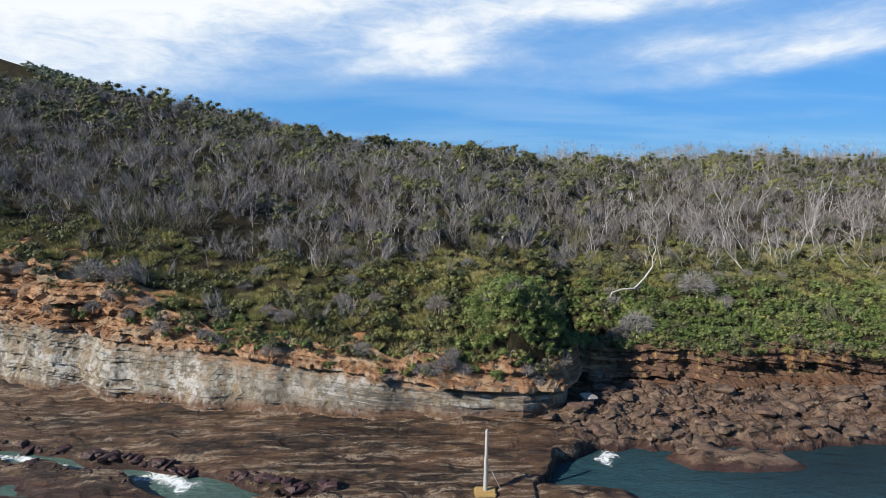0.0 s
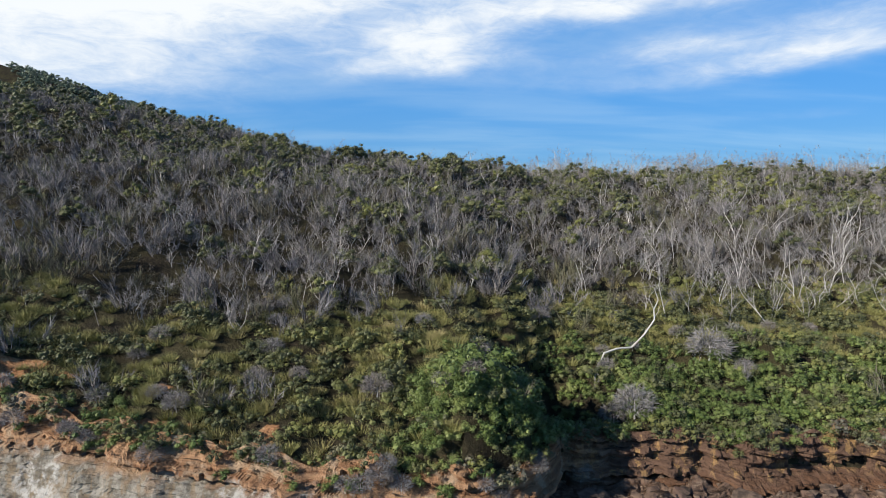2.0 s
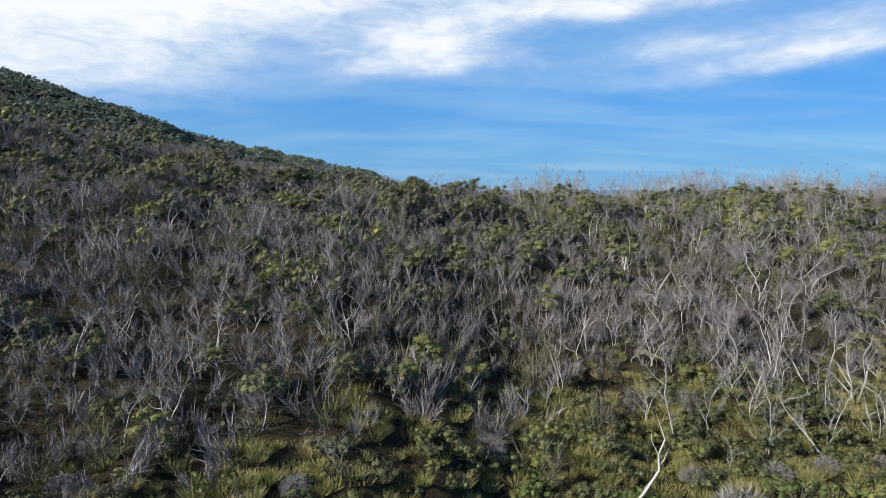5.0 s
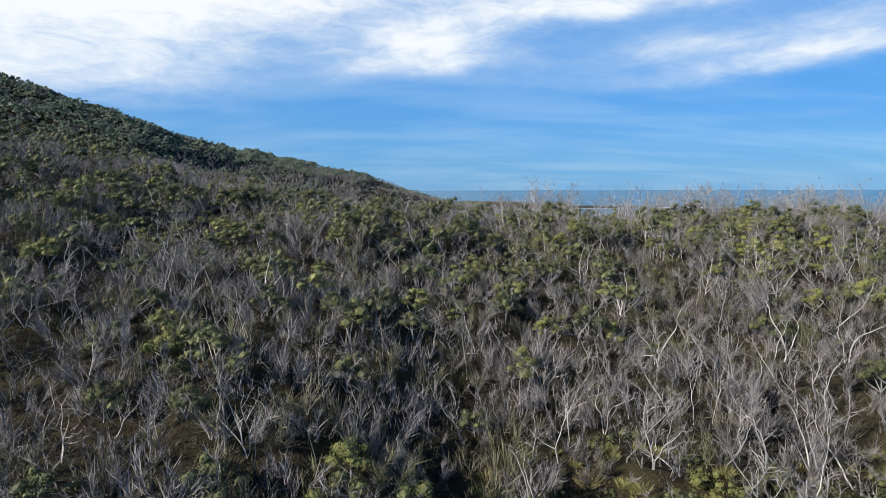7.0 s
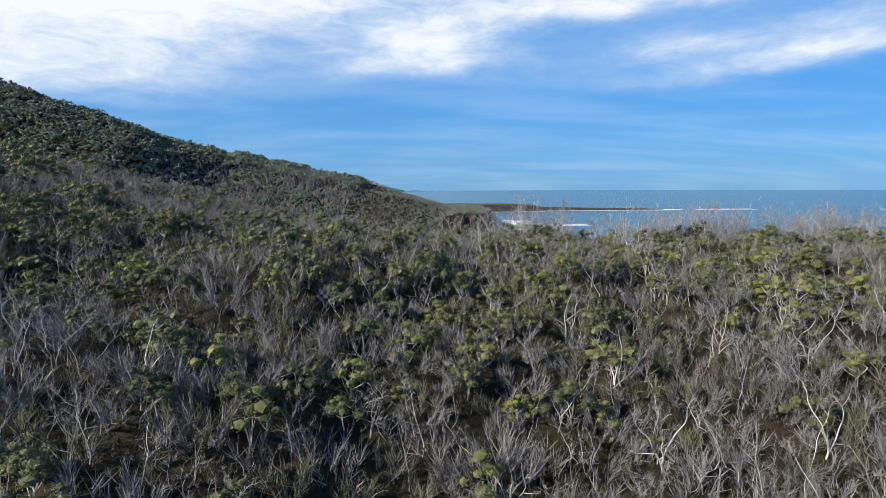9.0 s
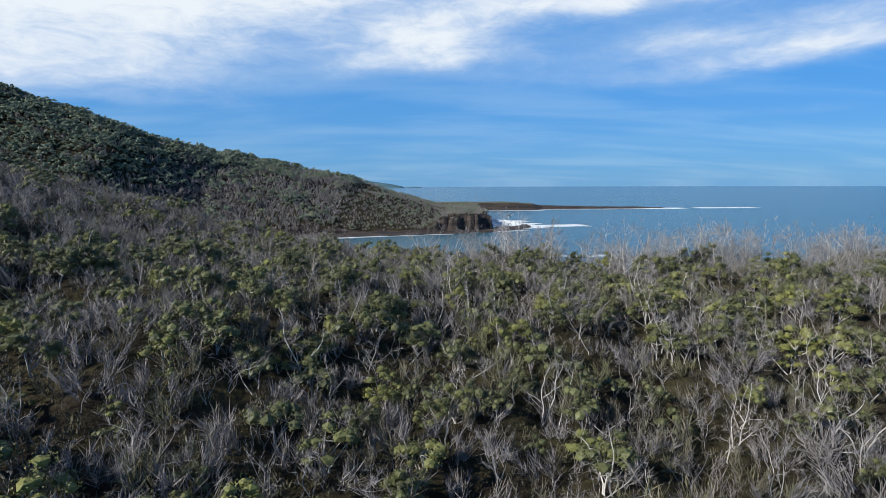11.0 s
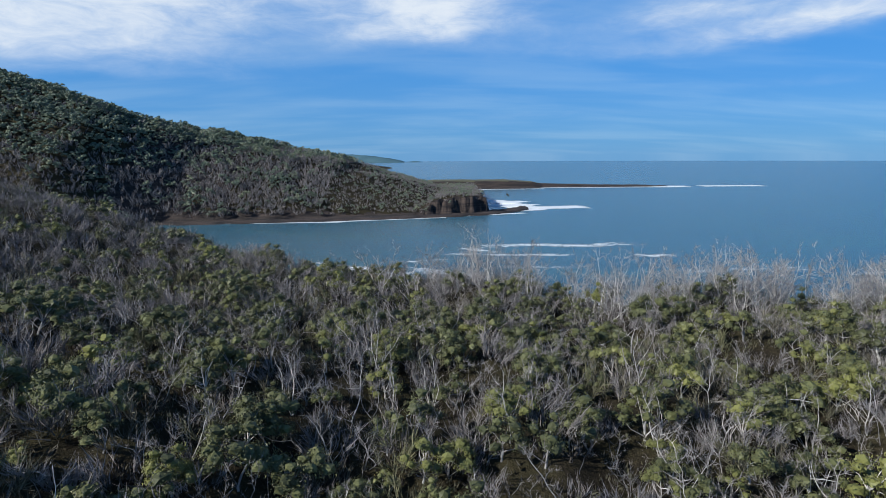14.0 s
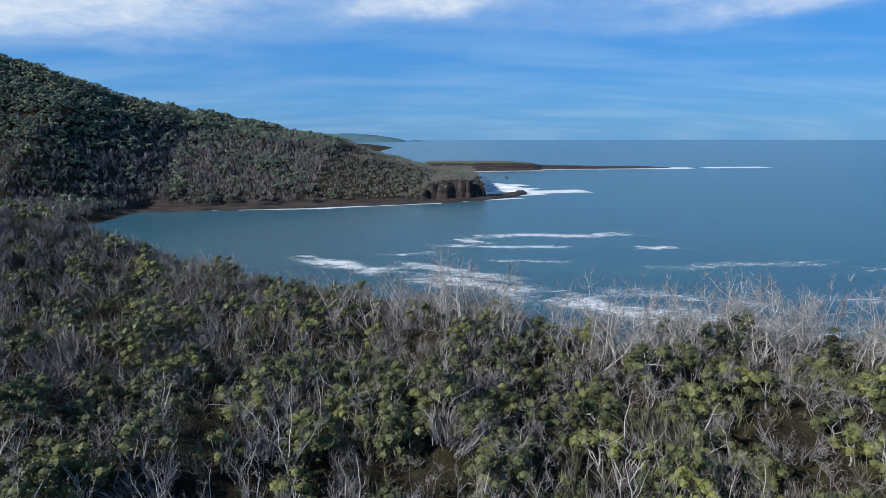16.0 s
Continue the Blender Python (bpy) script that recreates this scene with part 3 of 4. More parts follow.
def brush_shape(seed, height, spread, count, width=0.05):
    """Dense grey heath bush: bunches of fine stems that rise and spread a little."""
    r = np.random.RandomState(seed)
    bunch = max(5, count // 28)
    a, q = r.uniform(0, 6.28, bunch), np.sqrt(r.uniform(0, 1, bunch))
    mid = np.stack([np.cos(a) * q * spread * 0.8, np.sin(a) * q * spread * 0.8, r.uniform(0.0, 0.25, bunch) * height], 1)
    aim = np.stack([np.cos(a) * q * 0.7, np.sin(a) * q * 0.7, np.ones(bunch)], 1) + r.normal(size=(bunch, 3)) * 0.12
    k = r.randint(bunch, size=count)
    up = r.uniform(0.0, 0.6, count)[:, None]
    base = mid[k] + aim[k] * up * height * 0.75 + r.normal(size=(count, 3)) * 0.07 * spread
    way = aim[k] + r.normal(size=(count, 3)) * 0.42
    way /= np.linalg.norm(way, axis=1)[:, None]
    return needles(r, base, way, height * r.uniform(0.22, 0.48, count), width * r.uniform(0.6, 1.4, count))


def ball_shape(seed, size, count):
    """Dry rounded shrub: fine twigs that radiate from a short stem."""
    r = np.random.RandomState(seed)
    d = r.normal(size=(count, 3))
    d[:, 2] = np.abs(d[:, 2]) * 0.95 - 0.35
    d /= np.linalg.norm(d, axis=1)[:, None]
    d[:, 2] *= 0.85
    root = np.array([0, 0, size * 0.62]) + d * size * (0.86 * r.uniform(0.1, 1.0, count) ** 0.45)[:, None]
    stem = tube([Vector((0, 0, -0.2)), Vector((0.05, 0, size * 0.3)), Vector((0, 0.03, size * 0.7))], [0.07, 0.05, 0.03], 5)
    return stem, needles(r, root, d + r.normal(size=(count, 3)) * 0.55, size * r.uniform(0.10, 0.24, count), r.uniform(0.03, 0.055, count))


def tussock_shape(seed, height, spread, count):
    r = np.random.RandomState(seed)
    a, q = r.uniform(0, 6.28, count), np.sqrt(r.uniform(0, 1, count))
    base = np.stack([np.cos(a) * q * spread * 0.5, np.sin(a) * q * spread * 0.5, np.full(count, -0.1)], 1)
    way = np.stack([np.cos(a) * q * 0.8, np.sin(a) * q * 0.8, np.ones(count)], 1) + r.normal(size=(count, 3)) * 0.25
    way /= np.linalg.norm(way, axis=1)[:, None]
    return needles(r, base, way, height * r.uniform(0.6, 1.1, count), 0.042 * r.uniform(0.6, 1.4, count))


def low_shrub_shape(seed, height, spread, count, size):
    r = np.random.RandomState(seed)
    lobes = r.normal(size=(9, 3)) * np.array([0.45, 0.45, 0.12]) * spread
    lobes[:, 2] += height * 0.55
    c = lobes[r.randint(9, size=count)]
    off = r.normal(size=(count, 3))
    off /= np.linalg.norm(off, axis=1)[:, None]
    c = c + off * r.uniform(0.6, 1.0, count)[:, None] * np.array([0.36 * spread, 0.36 * spread, 0.40 * height])
    c[:, 2] = np.maximum(c[:, 2], 0.02)
    return joined([leaves(r, c, size, off)] + [clump(r, q, 0.2 * spread) for q in lobes])


def scatter(name, parts, spots, label, category):
    """Many plants as one mesh. parts: [(verts, tris, material)] lists, one list for each variant. spots: x, y, z, turn, scale, variant, tint."""
    vs, fs, ms, ts, n = [], [], [], [], 0
    mats = []
    for shapes in parts:
        for _, _, m in shapes:
            if m not in mats:
                mats.append(m)
    for k, shapes in enumerate(parts):
        s = spots[spots[:, 5].astype(int) == k]
        if not len(s):
            continue
        ca, sa = np.cos(s[:, 3]), np.sin(s[:, 3])
        for v, f, m in shapes:
            x = (v[None, :, 0] * ca[:, None] - v[None, :, 1] * sa[:, None]) * s[:, 4:5] + s[:, 0:1]
            y = (v[None, :, 0] * sa[:, None] + v[None, :, 1] * ca[:, None]) * s[:, 4:5] + s[:, 1:2]
            z = v[None, :, 2] * s[:, 4:5] + s[:, 2:3]
            vs.append(np.stack([x, y, z], -1).reshape(-1, 3))
            fs.append((f[None] + (np.arange(len(s)) * len(v))[:, None, None] + n).reshape(-1, 3))
            ms.append(np.full(len(s) * len(f), mats.index(m)))
            ts.append(np.repeat(s[:, 6], len(v)))
            n += len(s) * len(v)
    ob = add_mesh(name, np.concatenate(vs), np.concatenate(fs), mats, np.concatenate(ms), attrs={"tint": np.concatenate(ts)})
    return tagged(ob, label, category, kind="stuff")


def setting_out(r, x0, x1, y0, y1, gap, keep):
    gx, gy = np.meshgrid(np.arange(x0, x1, gap), np.arange(y0, y1, gap), indexing="ij")
    x = gx.ravel() + r.uniform(-0.5, 0.5, gx.size) * gap
    y = gy.ravel() + r.uniform(-0.5, 0.5, gx.size) * gap
    k = keep(x, y)
    return x[k], y[k]


def spots_at(r, x, y, variants, lo, hi):
    n = len(x)
    return np.stack([x, y, land(x, y), r.uniform(0, 6.28, n), r.uniform(lo, hi, n), r.randint(0, variants, n), r.uniform(0, 1, n)], 1)


def inland(x, y):
    return y - cliff_foot(x) - cliff_depth(x)


def in_view(x, y):
    return (x > -0.80 * y - 6) & ((x < 0.80 * y + 6) | (x < 45 + 0.80 * (y - 112)))


R = np.random.RandomState(7)
DEAD = [dead_tree_shape(100 + i, 5.0, 1 + i % 3, 125, 0.24, 0.045, False, 7, 4, 0.28) for i in range(8)]
RIM = [dead_tree_shape(150 + i, 5.6, 1 + i % 2, 150, 0.16, 0.05, False, 8, 7, 0.2) for i in range(7)]
GREEN = [green_tree_shape(200 + i, 4.0, 1.75, 640, 0.145, 12) for i in range(7)]
HEATH = [brush_shape(300 + i, 2.6, 1.15, 190, 0.045) for i in range(6)]
LOW = [low_shrub_shape(400 + i, 1.0, 1.0, 340, 0.10) for i in range(5)]
UNDER = [brush_shape(450 + i, 1.1, 1.7, 70, 0.10) for i in range(4)]
TUFT = [tussock_shape(500 + i, 0.85, 0.85, 170) for i in range(4)]


def plateau(x, y):
    return (inland(x, y) > 0.4) & (y < edge_line(x) + np.where(x < 40, 26, 10)) & in_view(x, y)


def pick(x, y, seed, share):
    """A patchy choice, in drifts."""
    return (0.5 + 0.33 * wave(x, y, 13, seed) + R.uniform(-0.35, 0.35, len(x))) < share


def grassy(x, y):
    """How far a spot lies in the open, low growth behind the cliff top."""
    d = inland(x, y) + 3.5 * wave(x, y, 12, 37) + 2.0 * wave(x, y, 5, 38)
    return 1 - smooth(d, along(x, [(-60, 3), (-20, 6), (0, 12), (15, 18), (30, 22), (80, 24)]), along(x, [(-60, 12), (-20, 18), (0, 26), (15, 32), (30, 36), (80, 38)]))


def plant_out():
    def grown(s):
        s[:, 4] *= 1 + 0.4 * smooth(-s[:, 0], 35, 60) * smooth(s[:, 1], 120, 145)
        return s
    # fine grey heath everywhere behind the first slope
    x, y = setting_out(R, -170, 190, 50, 250, 2.0, plateau)
    g = grassy(x, y)
    k = (R.uniform(0, 1, len(x)) > g * 0.92) & (wave(x, y, 5.5, 33) + 0.5 * wave(x, y, 11, 34) < 0.62)
    x, y = x[k], y[k]
    kind = R.uniform(0, 1, len(x)) + 0.22 * wave(x, y, 21, 31)
    lush = 0.13 * smooth(y, 100, 130) - 0.06
    lush = lush - 0.07 * (1 - smooth(y, 95, 125))
    lush = lush - 0.16 * smooth(-x, -5, 40) * smooth(y, 125, 155)
    split = 0.63
    h = kind < 0.46 - lush
    scatter("heath", [[(v, f, HEATH_TWIG if i % 3 else BRUSH)] for i, (v, f) in enumerate(HEATH)], spots_at(R, x[h], y[h], 6, 0.8, 1.55),
            "dense grey-brown twiggy heath on the slope", "heath")
    h = (kind >= 0.46 - lush) & (kind < split)
    scatter("scrub", [[(w[0], w[1], GREY_BARK), (v, f, LEAF)] for w, (v, f) in GREEN], grown(spots_at(R, x[h], y[h], 7, 0.5, 1.15)),
            "olive green coastal scrub on the slope", "scrub")
    h = kind >= split
    scatter("dead_wood", [[(w[0], w[1], GREY_BARK), (v, f, TWIG)] for w, (v, f) in DEAD], spots_at(R, x[h], y[h], 8, 0.55, 1.05),
            "burnt bare grey trees among the scrub", "dead trees")
    # a fringe of thin bare trees along the far rim, against the sea
    x = 30 + 107 * R.uniform(0, 1, 290) ** 0.85
    y = edge_line(x) + R.uniform(-6, 5, 290)
    scatter("rim_dead_wood", [[(w[0], w[1], BARK), (v, f, RIM_TWIG)] for w, (v, f) in RIM], spots_at(R, x, y, 7, 0.95, 1.75), "thin bare grey trees along the rim above the bay", "dead trees")
    # coarse scrub on the flanks
    x, y = setting_out(R, -140, 170, 54, 235, 2.5, lambda a, b: (inland(a, b) > 0.4) & (b < edge_line(a) + 30) & ~in_view(a, b))
    scatter("flank_scrub", [[(v, f, (BRUSH, LEAF)[i % 2])] for i, (v, f) in enumerate(UNDER)], spots_at(R, x, y, 4, 1.5, 2.6), "coarse grey-green scrub on the flanks", "scrub")
    # low understorey in the gaps; its near-black colour stands in for deep shade
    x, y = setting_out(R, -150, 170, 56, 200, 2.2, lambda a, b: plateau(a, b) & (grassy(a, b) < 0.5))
    scatter("understorey", [[(v, f, UNDER_TWIG)] for v, f in UNDER], spots_at(R, x, y, 4, 0.7, 1.3), "low brown undergrowth between the trees, coloured near black as gap shade", "undergrowth")
    # growth that hangs over the cliff edge
    x = np.arange(-62, 85, 0.28) + R.uniform(-0.2, 0.2, 525)
    y = cliff_foot(x) + cliff_depth(x) + R.uniform(-0.7, 1.2, len(x))
    k = wave(x, 0 * x, 7, 36) + R.uniform(-0.5, 0.5, len(x)) > np.where(x < -26, 0.35, -0.35)
    x, y = x[k], y[k]
    s = spots_at(R, x, y, 5, 0.5, 1.2)
    s[:, 2] = np.minimum(s[:, 2], cliff_top_height(x) + 0.2) - 0.25
    scatter("edge_shrubs", [[(v, f, m)] for (v, f), m in zip(LOW, (LEAF, LEAF_BRIGHT, LEAF, BRUSH, LEAF))], s, "olive and brown shrubs hanging over the cliff edge", "shrubs")
    # low green growth and tussocks above the cliff
    x, y = setting_out(R, -95, 110, 50, 100, 0.95, lambda a, b: (inland(a, b) > 0.2) & in_view(a, b))
    g = grassy(x, y)
    k = (R.uniform(0, 1, len(x)) < g) & (wave(x, y, 3.3, 35) < 0.75) & (bare(x, y) < R.uniform(0.2, 0.9, len(x)))
    x, y = x[k], y[k]
    bright = smooth(x, 0, 12) * (1 - smooth(inland(x, y), 8, 16))
    c = R.uniform(0, 1, len(x))
    b = c < bright * 0.8
    scatter("low_shrubs", [[(v, f, LEAF_BRIGHT)] for v, f in LOW], spots_at(R, x[b], y[b], 5, 0.6, 1.2), "bright green low coastal shrubs above the cliff", "shrubs")
    o = ~b & (c < 0.72)
    scatter("grass", [[(v, f, GRASS)] for v, f in TUFT], spots_at(R, x[o], y[o], 4, 0.7, 1.4), "yellow-green tussock grass on the cliff top", "grass")
    o = ~b & (c >= 0.72)
    scatter("olive_shrubs", [[(v, f, LEAF)] for v, f in LOW], spots_at(R, x[o], y[o], 5, 0.7, 1.5), "olive green low shrubs above the cliff", "shrubs")


plant_out()


# ---- cliff, rock shelf, boulders ----
def build_cliff():
    r = np.random.RandomState(41)
    xs = np.arange(-82, 92, 0.2)
    hs = np.linspace(0, 1, 104)
    x = np.repeat(xs[:, None], len(hs), 1)
    h = np.repeat(hs[None, :], len(xs), 0)
    foot, top, depth = cliff_foot(x), cliff_top_height(x), cliff_depth(x)
    z = 0.6 + h * (top + 0.15 - 0.6)
    level = z + 0.085 * x + 0.30 * wave(x, z, 16, 42) + 0.03 * wave(x, z, 3, 48)
    edges = np.cumsum(r.uniform(0.10, 0.48, 90)) - 8.0
    bed = np.searchsorted(edges, level)
    push = r.uniform(-0.34, 0.34, 91)
    size = r.uniform(1.0, 5.0, 91)
    block = np.floor(x / size[bed] + r.uniform(0, 9, 91)[bed] + 0.35 * wave(z, x, 1.5, 43)).astype(int)
    table = r.uniform(-0.22, 0.22, (91, 512))
    rough = np.where(level > 4.4, 1.25, 0.28) * (0.55 + 0.45 * wave(x, z, 8, 49) ** 2 + 0.3)
    rough = np.where(x > 14, 1.1, rough) * (1 + 0.9 * smooth(-x, 20, 34))
    out = (push[bed] + table[bed, block % 512]) * rough
    # the strong ledge over the soft grey face, hollowed below in places
    strong = smooth(wave(x, 0 * x, 9, 50), -0.6, 0.5)
    out = out + 0.85 * smooth(level, 4.35, 4.5) * (1 - smooth(level, 4.9, 5.6)) * smooth(x, -28, -18) * (0.4 + 0.6 * strong)
    out = out - 0.6 * smooth(level, 3.9, 4.15) * (1 - smooth(level, 4.3, 4.4)) * smooth(x, -30, -18) * strong
    out = out + 0.30 * wave(x, z, 11.0, 44) + 0.16 * wave(x, z, 2.4, 45) * np.where(level > 4.4, 1.5, 0.5) + 0.09 * wave(x, z, 0.9, 47) * np.where(level > 4.4, 1.3, 0.35)
    hollow = smooth(z, 2.0, 2.8) * (1 - smooth(z, 3.6, 4.1)) * smooth(x, 14, 20)
    out = out - 0.9 * hollow * (0.7 + 0.3 * wave(x, z, 6, 46))
    # dark recess where the gully meets the shelf
    cave = np.exp(-((x - 13.2) / 1.3) ** 4) * (1 - smooth(z, 3.0, 3.6))
    out = out - 2.2 * cave
    lean = along(h, [(0, 0), (0.35, 0.12), (0.6, 0.35), (0.85, 0.75), (1, 1.0)])
    y = foot + depth * lean - out * np.minimum(1, (1.02 - h) * 8)
    v = np.stack([x, y, z], -1).reshape(-1, 3)
    f = grid_faces(len(xs), len(hs))
    tagged(add_mesh("cliff", v, f, [CLIFF]), "layered grey and orange sandstone sea cliff", "cliff", kind="structure")


build_cliff()


def shelf_height(x, y):
    d = cliff_foot(x) - y
    z = 1.75 - 0.085 * np.maximum(d, 0) + 0.15 * smooth(-d, 0, 2)
    right = smooth(x, 9, 14)
    z = z + right * 0.35 * smooth(y, 49, 55)
    n = wave(x * 0.22, y + 0.06 * x, 6, 51) + 0.4 * wave(x * 0.5, y * 1.3, 3.1, 52)
    n = n * 1.7
    z = z + 0.24 * (np.floor(n) + smooth(n - np.floor(n), 0.55, 1.0)) + 0.13 * wave(x, y, 2.2, 53) * right + 0.05 * wave(x, y, 0.9, 54) * (0.35 + right)
    q = wave(x, y, 4.2, 68) * 1.5 + 0.6 * wave(x, y, 1.9, 69)
    z = z + right * 0.20 * (np.floor(q) + smooth(q - np.floor(q), 0.75, 1.0))
    joint = np.abs(wave(x, y, 5.5, 55))
    z = z - 0.30 * np.exp(-(joint / 0.13) ** 2) * right
    # narrow channel with surf
    c = 46.3 - 0.28 * (x + 34) + 0.5 * wave(x, 0 * x, 8, 56)
    w = along(x, [(-60, 1.5), (-34, 1.15), (-28, 0.8), (-24, 1.0), (-20, 1.7), (-16, 1.5), (-13.5, 0.5), (-12, 0.01), (60, 0.01)])
    z = z - 2.6 * np.exp(-((y - c) / np.maximum(w, 0.02)) ** 4)
    # open water beyond the rocks
    shore = along(x, [(-60, 30), (5, 30), (6.5, 40.5), (9, 45.2), (11.5, 47.0), (13, 48.2), (14.5, 47.8), (17, 48.0), (26, 48.1), (29, 47.8), (33, 48.8), (70, 49.5)]) + 0.5 * wave(x, y, 4, 57)
    z = z - 3.0 * (1 - smooth(y, shore - 0.7, shore + 0.4)) * smooth(x, 5.5, 8)
    island = 1.5 * np.exp(-(((x - 23.1 + 0.5 * (y - 46)) / 4.6) ** 4 + ((y - 45.8) / 1.5) ** 4)) * (1 + 0.25 * wave(x, y, 5, 59)) + 1.3 * np.exp(-(((x - 9.5) / 4.6) ** 4 + ((y - 40.2 + 0.12 * (x - 9)) / 1.5) ** 4))
    rim = 38.2 + 1.3 * wave(x, 0 * x, 9, 64) + 0.6 * wave(x, y, 3, 65) - 0.20 * np.maximum(0, -x - 30)
    z = z - 3.0 * (1 - smooth(y, rim - 1.2, rim + 0.3)) - 3.0 * smooth(np.abs(x - 3) + 2 * wave(y, x, 6, 66), 62, 68)
    z = np.maximum(z, island * 1.0 - 0.45 + 0.1 * wave(x, y, 2, 58))
    return z


def build_shelf():
    v, f = sheet(np.arange(-72, 78, 0.22), np.arange(33, 64, 0.21), shelf_height)
    keep = (v[f][:, :, 1].mean(1) < cliff_foot(v[f][:, :, 0].mean(1)) + 2.0)
    tagged(add_mesh("rock_shelf", v, f[keep], [SHELF], shade=False), "wet brown tidal rock shelf with reddish weed", "rock", kind="structure")


build_shelf()


def part(name, verts, faces, mats, parent, label="", shade=False):
    ob = add_mesh(name, verts, faces, mats, parent=parent, shade=shade)
    if label:
        ob["label"] = label
    return ob


def from_bm(bm):
    bmesh.ops.triangulate(bm, faces=bm.faces[:])
    bm.verts.index_update()
    v = np.array([tuple(q.co) for q in bm.verts])
    f = np.array([[q.index for q in k.verts] for k in bm.faces])
    bm.free()
    return v, f


def boulder_shape(seed):
    """Blocky slab with worn corners."""
    r = np.random.RandomState(seed)
    bm = bmesh.new()
    bmesh.ops.create_cube(bm, size=2.0)
    bmesh.ops.subdivide_edges(bm, edges=bm.edges[:], cuts=3, use_grid_fill=True)
    cuts = [Vector(r.normal(size=3)).normalized() for _ in range(6)]
    lim = r.uniform(0.65, 0.95, 6)
    for v in bm.verts:
        v.co = v.co.lerp(v.co.normalized() * 1.1, 0.55)
        for c, m in zip(cuts, lim):
            q = v.co.dot(c)
            if q > m:
                v.co -= c * (q - m)
        v.co *= 1 + 0.16 * noise.noise(v.co * 1.3 + Vector((seed * 3.1, 0, 0))) + 0.06 * noise.noise(v.co * 4 + Vector((0, seed * 1.7, 0)))
        v.co.z *= 0.6
    return from_bm(bm)


def build_boulders():
    r = np.random.RandomState(61)
    first = []
    for i in range(7):
        v, f = boulder_shape(600 + i)
        ob = add_mesh("boulder", v, f, [BOULDER])
        tagged(ob, "rounded brown sandstone boulder on the rock shelf", "boulder", "boulders on the shelf")
        first.append(ob)
    n = 0
    while n < 240:
        x = r.uniform(9, 48)
        y = r.uniform(46.5, 58.5) if x > 12 else r.uniform(49, 54)
        if y > cliff_foot(np.array([x]))[0] - 0.4:
            continue
        z = shelf_height(np.array([x]), np.array([y]))[0]
        if z < 0.5:
            continue
        s = 0.13 + 0.62 * r.uniform(0, 1) ** 3.0 + (0.35 if r.uniform() < 0.05 else 0)
        m = pose(x, y, z + s * 0.22, r.uniform(-14, 14), r.uniform(-14, 14), r.uniform(0, 360)) @ Matrix.Diagonal((s * r.uniform(1.0, 2.0), s, s * r.uniform(0.6, 1.1), 1))
        ob = first[n] if n < 7 else copy_thing(first[n % 7], Matrix())
        ob.matrix_world = m
        n += 1


build_boulders()


def build_weed_rocks():
    r = np.random.RandomState(67)
    first = []
    for i in range(5):
        v, f = boulder_shape(640 + i)
        ob = add_mesh("weed_rock", v, f, [WEED_ROCK])
        first.append(tagged(ob, "dark red weed-covered rock beside the surf channel", "rock", "weed rocks by the channel"))
    n = 0
    while n < 150:
        x = r.uniform(-42, -8)
        y = 46.3 - 0.28 * (x + 34) + (r.uniform(0.9, 2.0) if r.uniform() < 0.8 else -r.uniform(1.0, 1.8))
        z = shelf_height(np.array([x]), np.array([y]))[0]
        if z < -0.4 or z > 1.4:
            continue
        s = 0.10 + 0.42 * r.uniform(0, 1) ** 2.5
        m = pose(x, y, z + s * 0.1, r.uniform(-18, 18), r.uniform(-18, 18), r.uniform(0, 360)) @ Matrix.Diagonal((s * r.uniform(1.0, 1.8), s, s * r.uniform(0.7, 1.1), 1))
        ob = first[n] if n < 5 else copy_thing(first[n % 5], Matrix())
        ob.matrix_world = m
        n += 1


build_weed_rocks()


def build_pole():
    x, y = 2.85, 39.8
    z = shelf_height(np.array([x]), np.array([y]))[0]
    pole = tagged(new("marker_pole"), "weathered grey timber pole on a stained concrete block", "pole")
    pole.location = (x, y, z)
    bm = bmesh.new()
    bmesh.ops.create_cube(bm, size=1.0)
    bmesh.ops.scale(bm, vec=(1.5, 1.1, 0.34), verts=bm.verts)
    bmesh.ops.bevel(bm, geom=bm.edges[:], offset=0.08, segments=2, affect="EDGES")
    bmesh.ops.translate(bm, vec=(0, 0, 0.02), verts=bm.verts)
    v, f = from_bm(bm)
    part("base_block", v, f, [OCHRE], pole, "ochre stained concrete block")
    r = np.random.RandomState(3)
    pts = [Vector((0.012 * i + 0.01 * r.normal(), 0.01 * r.normal(), 0.12 + 4.35 * i / 10)) for i in range(11)]
    v, f = tube(pts, [0.15 - 0.004 * i for i in range(11)], 8)
    post = part("post", v, f, [OLD_WOOD], pole)
    bm = bmesh.new()
    bmesh.ops.create_cone(bm, cap_ends=True, segments=8, radius1=0.115, radius2=0.07, depth=0.12, matrix=Matrix.Translation(pts[-1] + Vector((0, 0, 0.05))))
    v, f = from_bm(bm)
    part("cap", v, f, [OLD_WOOD], post)
    v, f = tube([Vector((0.06, 0, 2.4)), Vector((0.6, 0.1, 1.2)), Vector((1.15, 0.2, 0.0))], [0.018, 0.018, 0.018], 4)
    part("stay_wire", v, f, [BARK], pole, "thin dark steel stay")


build_pole()


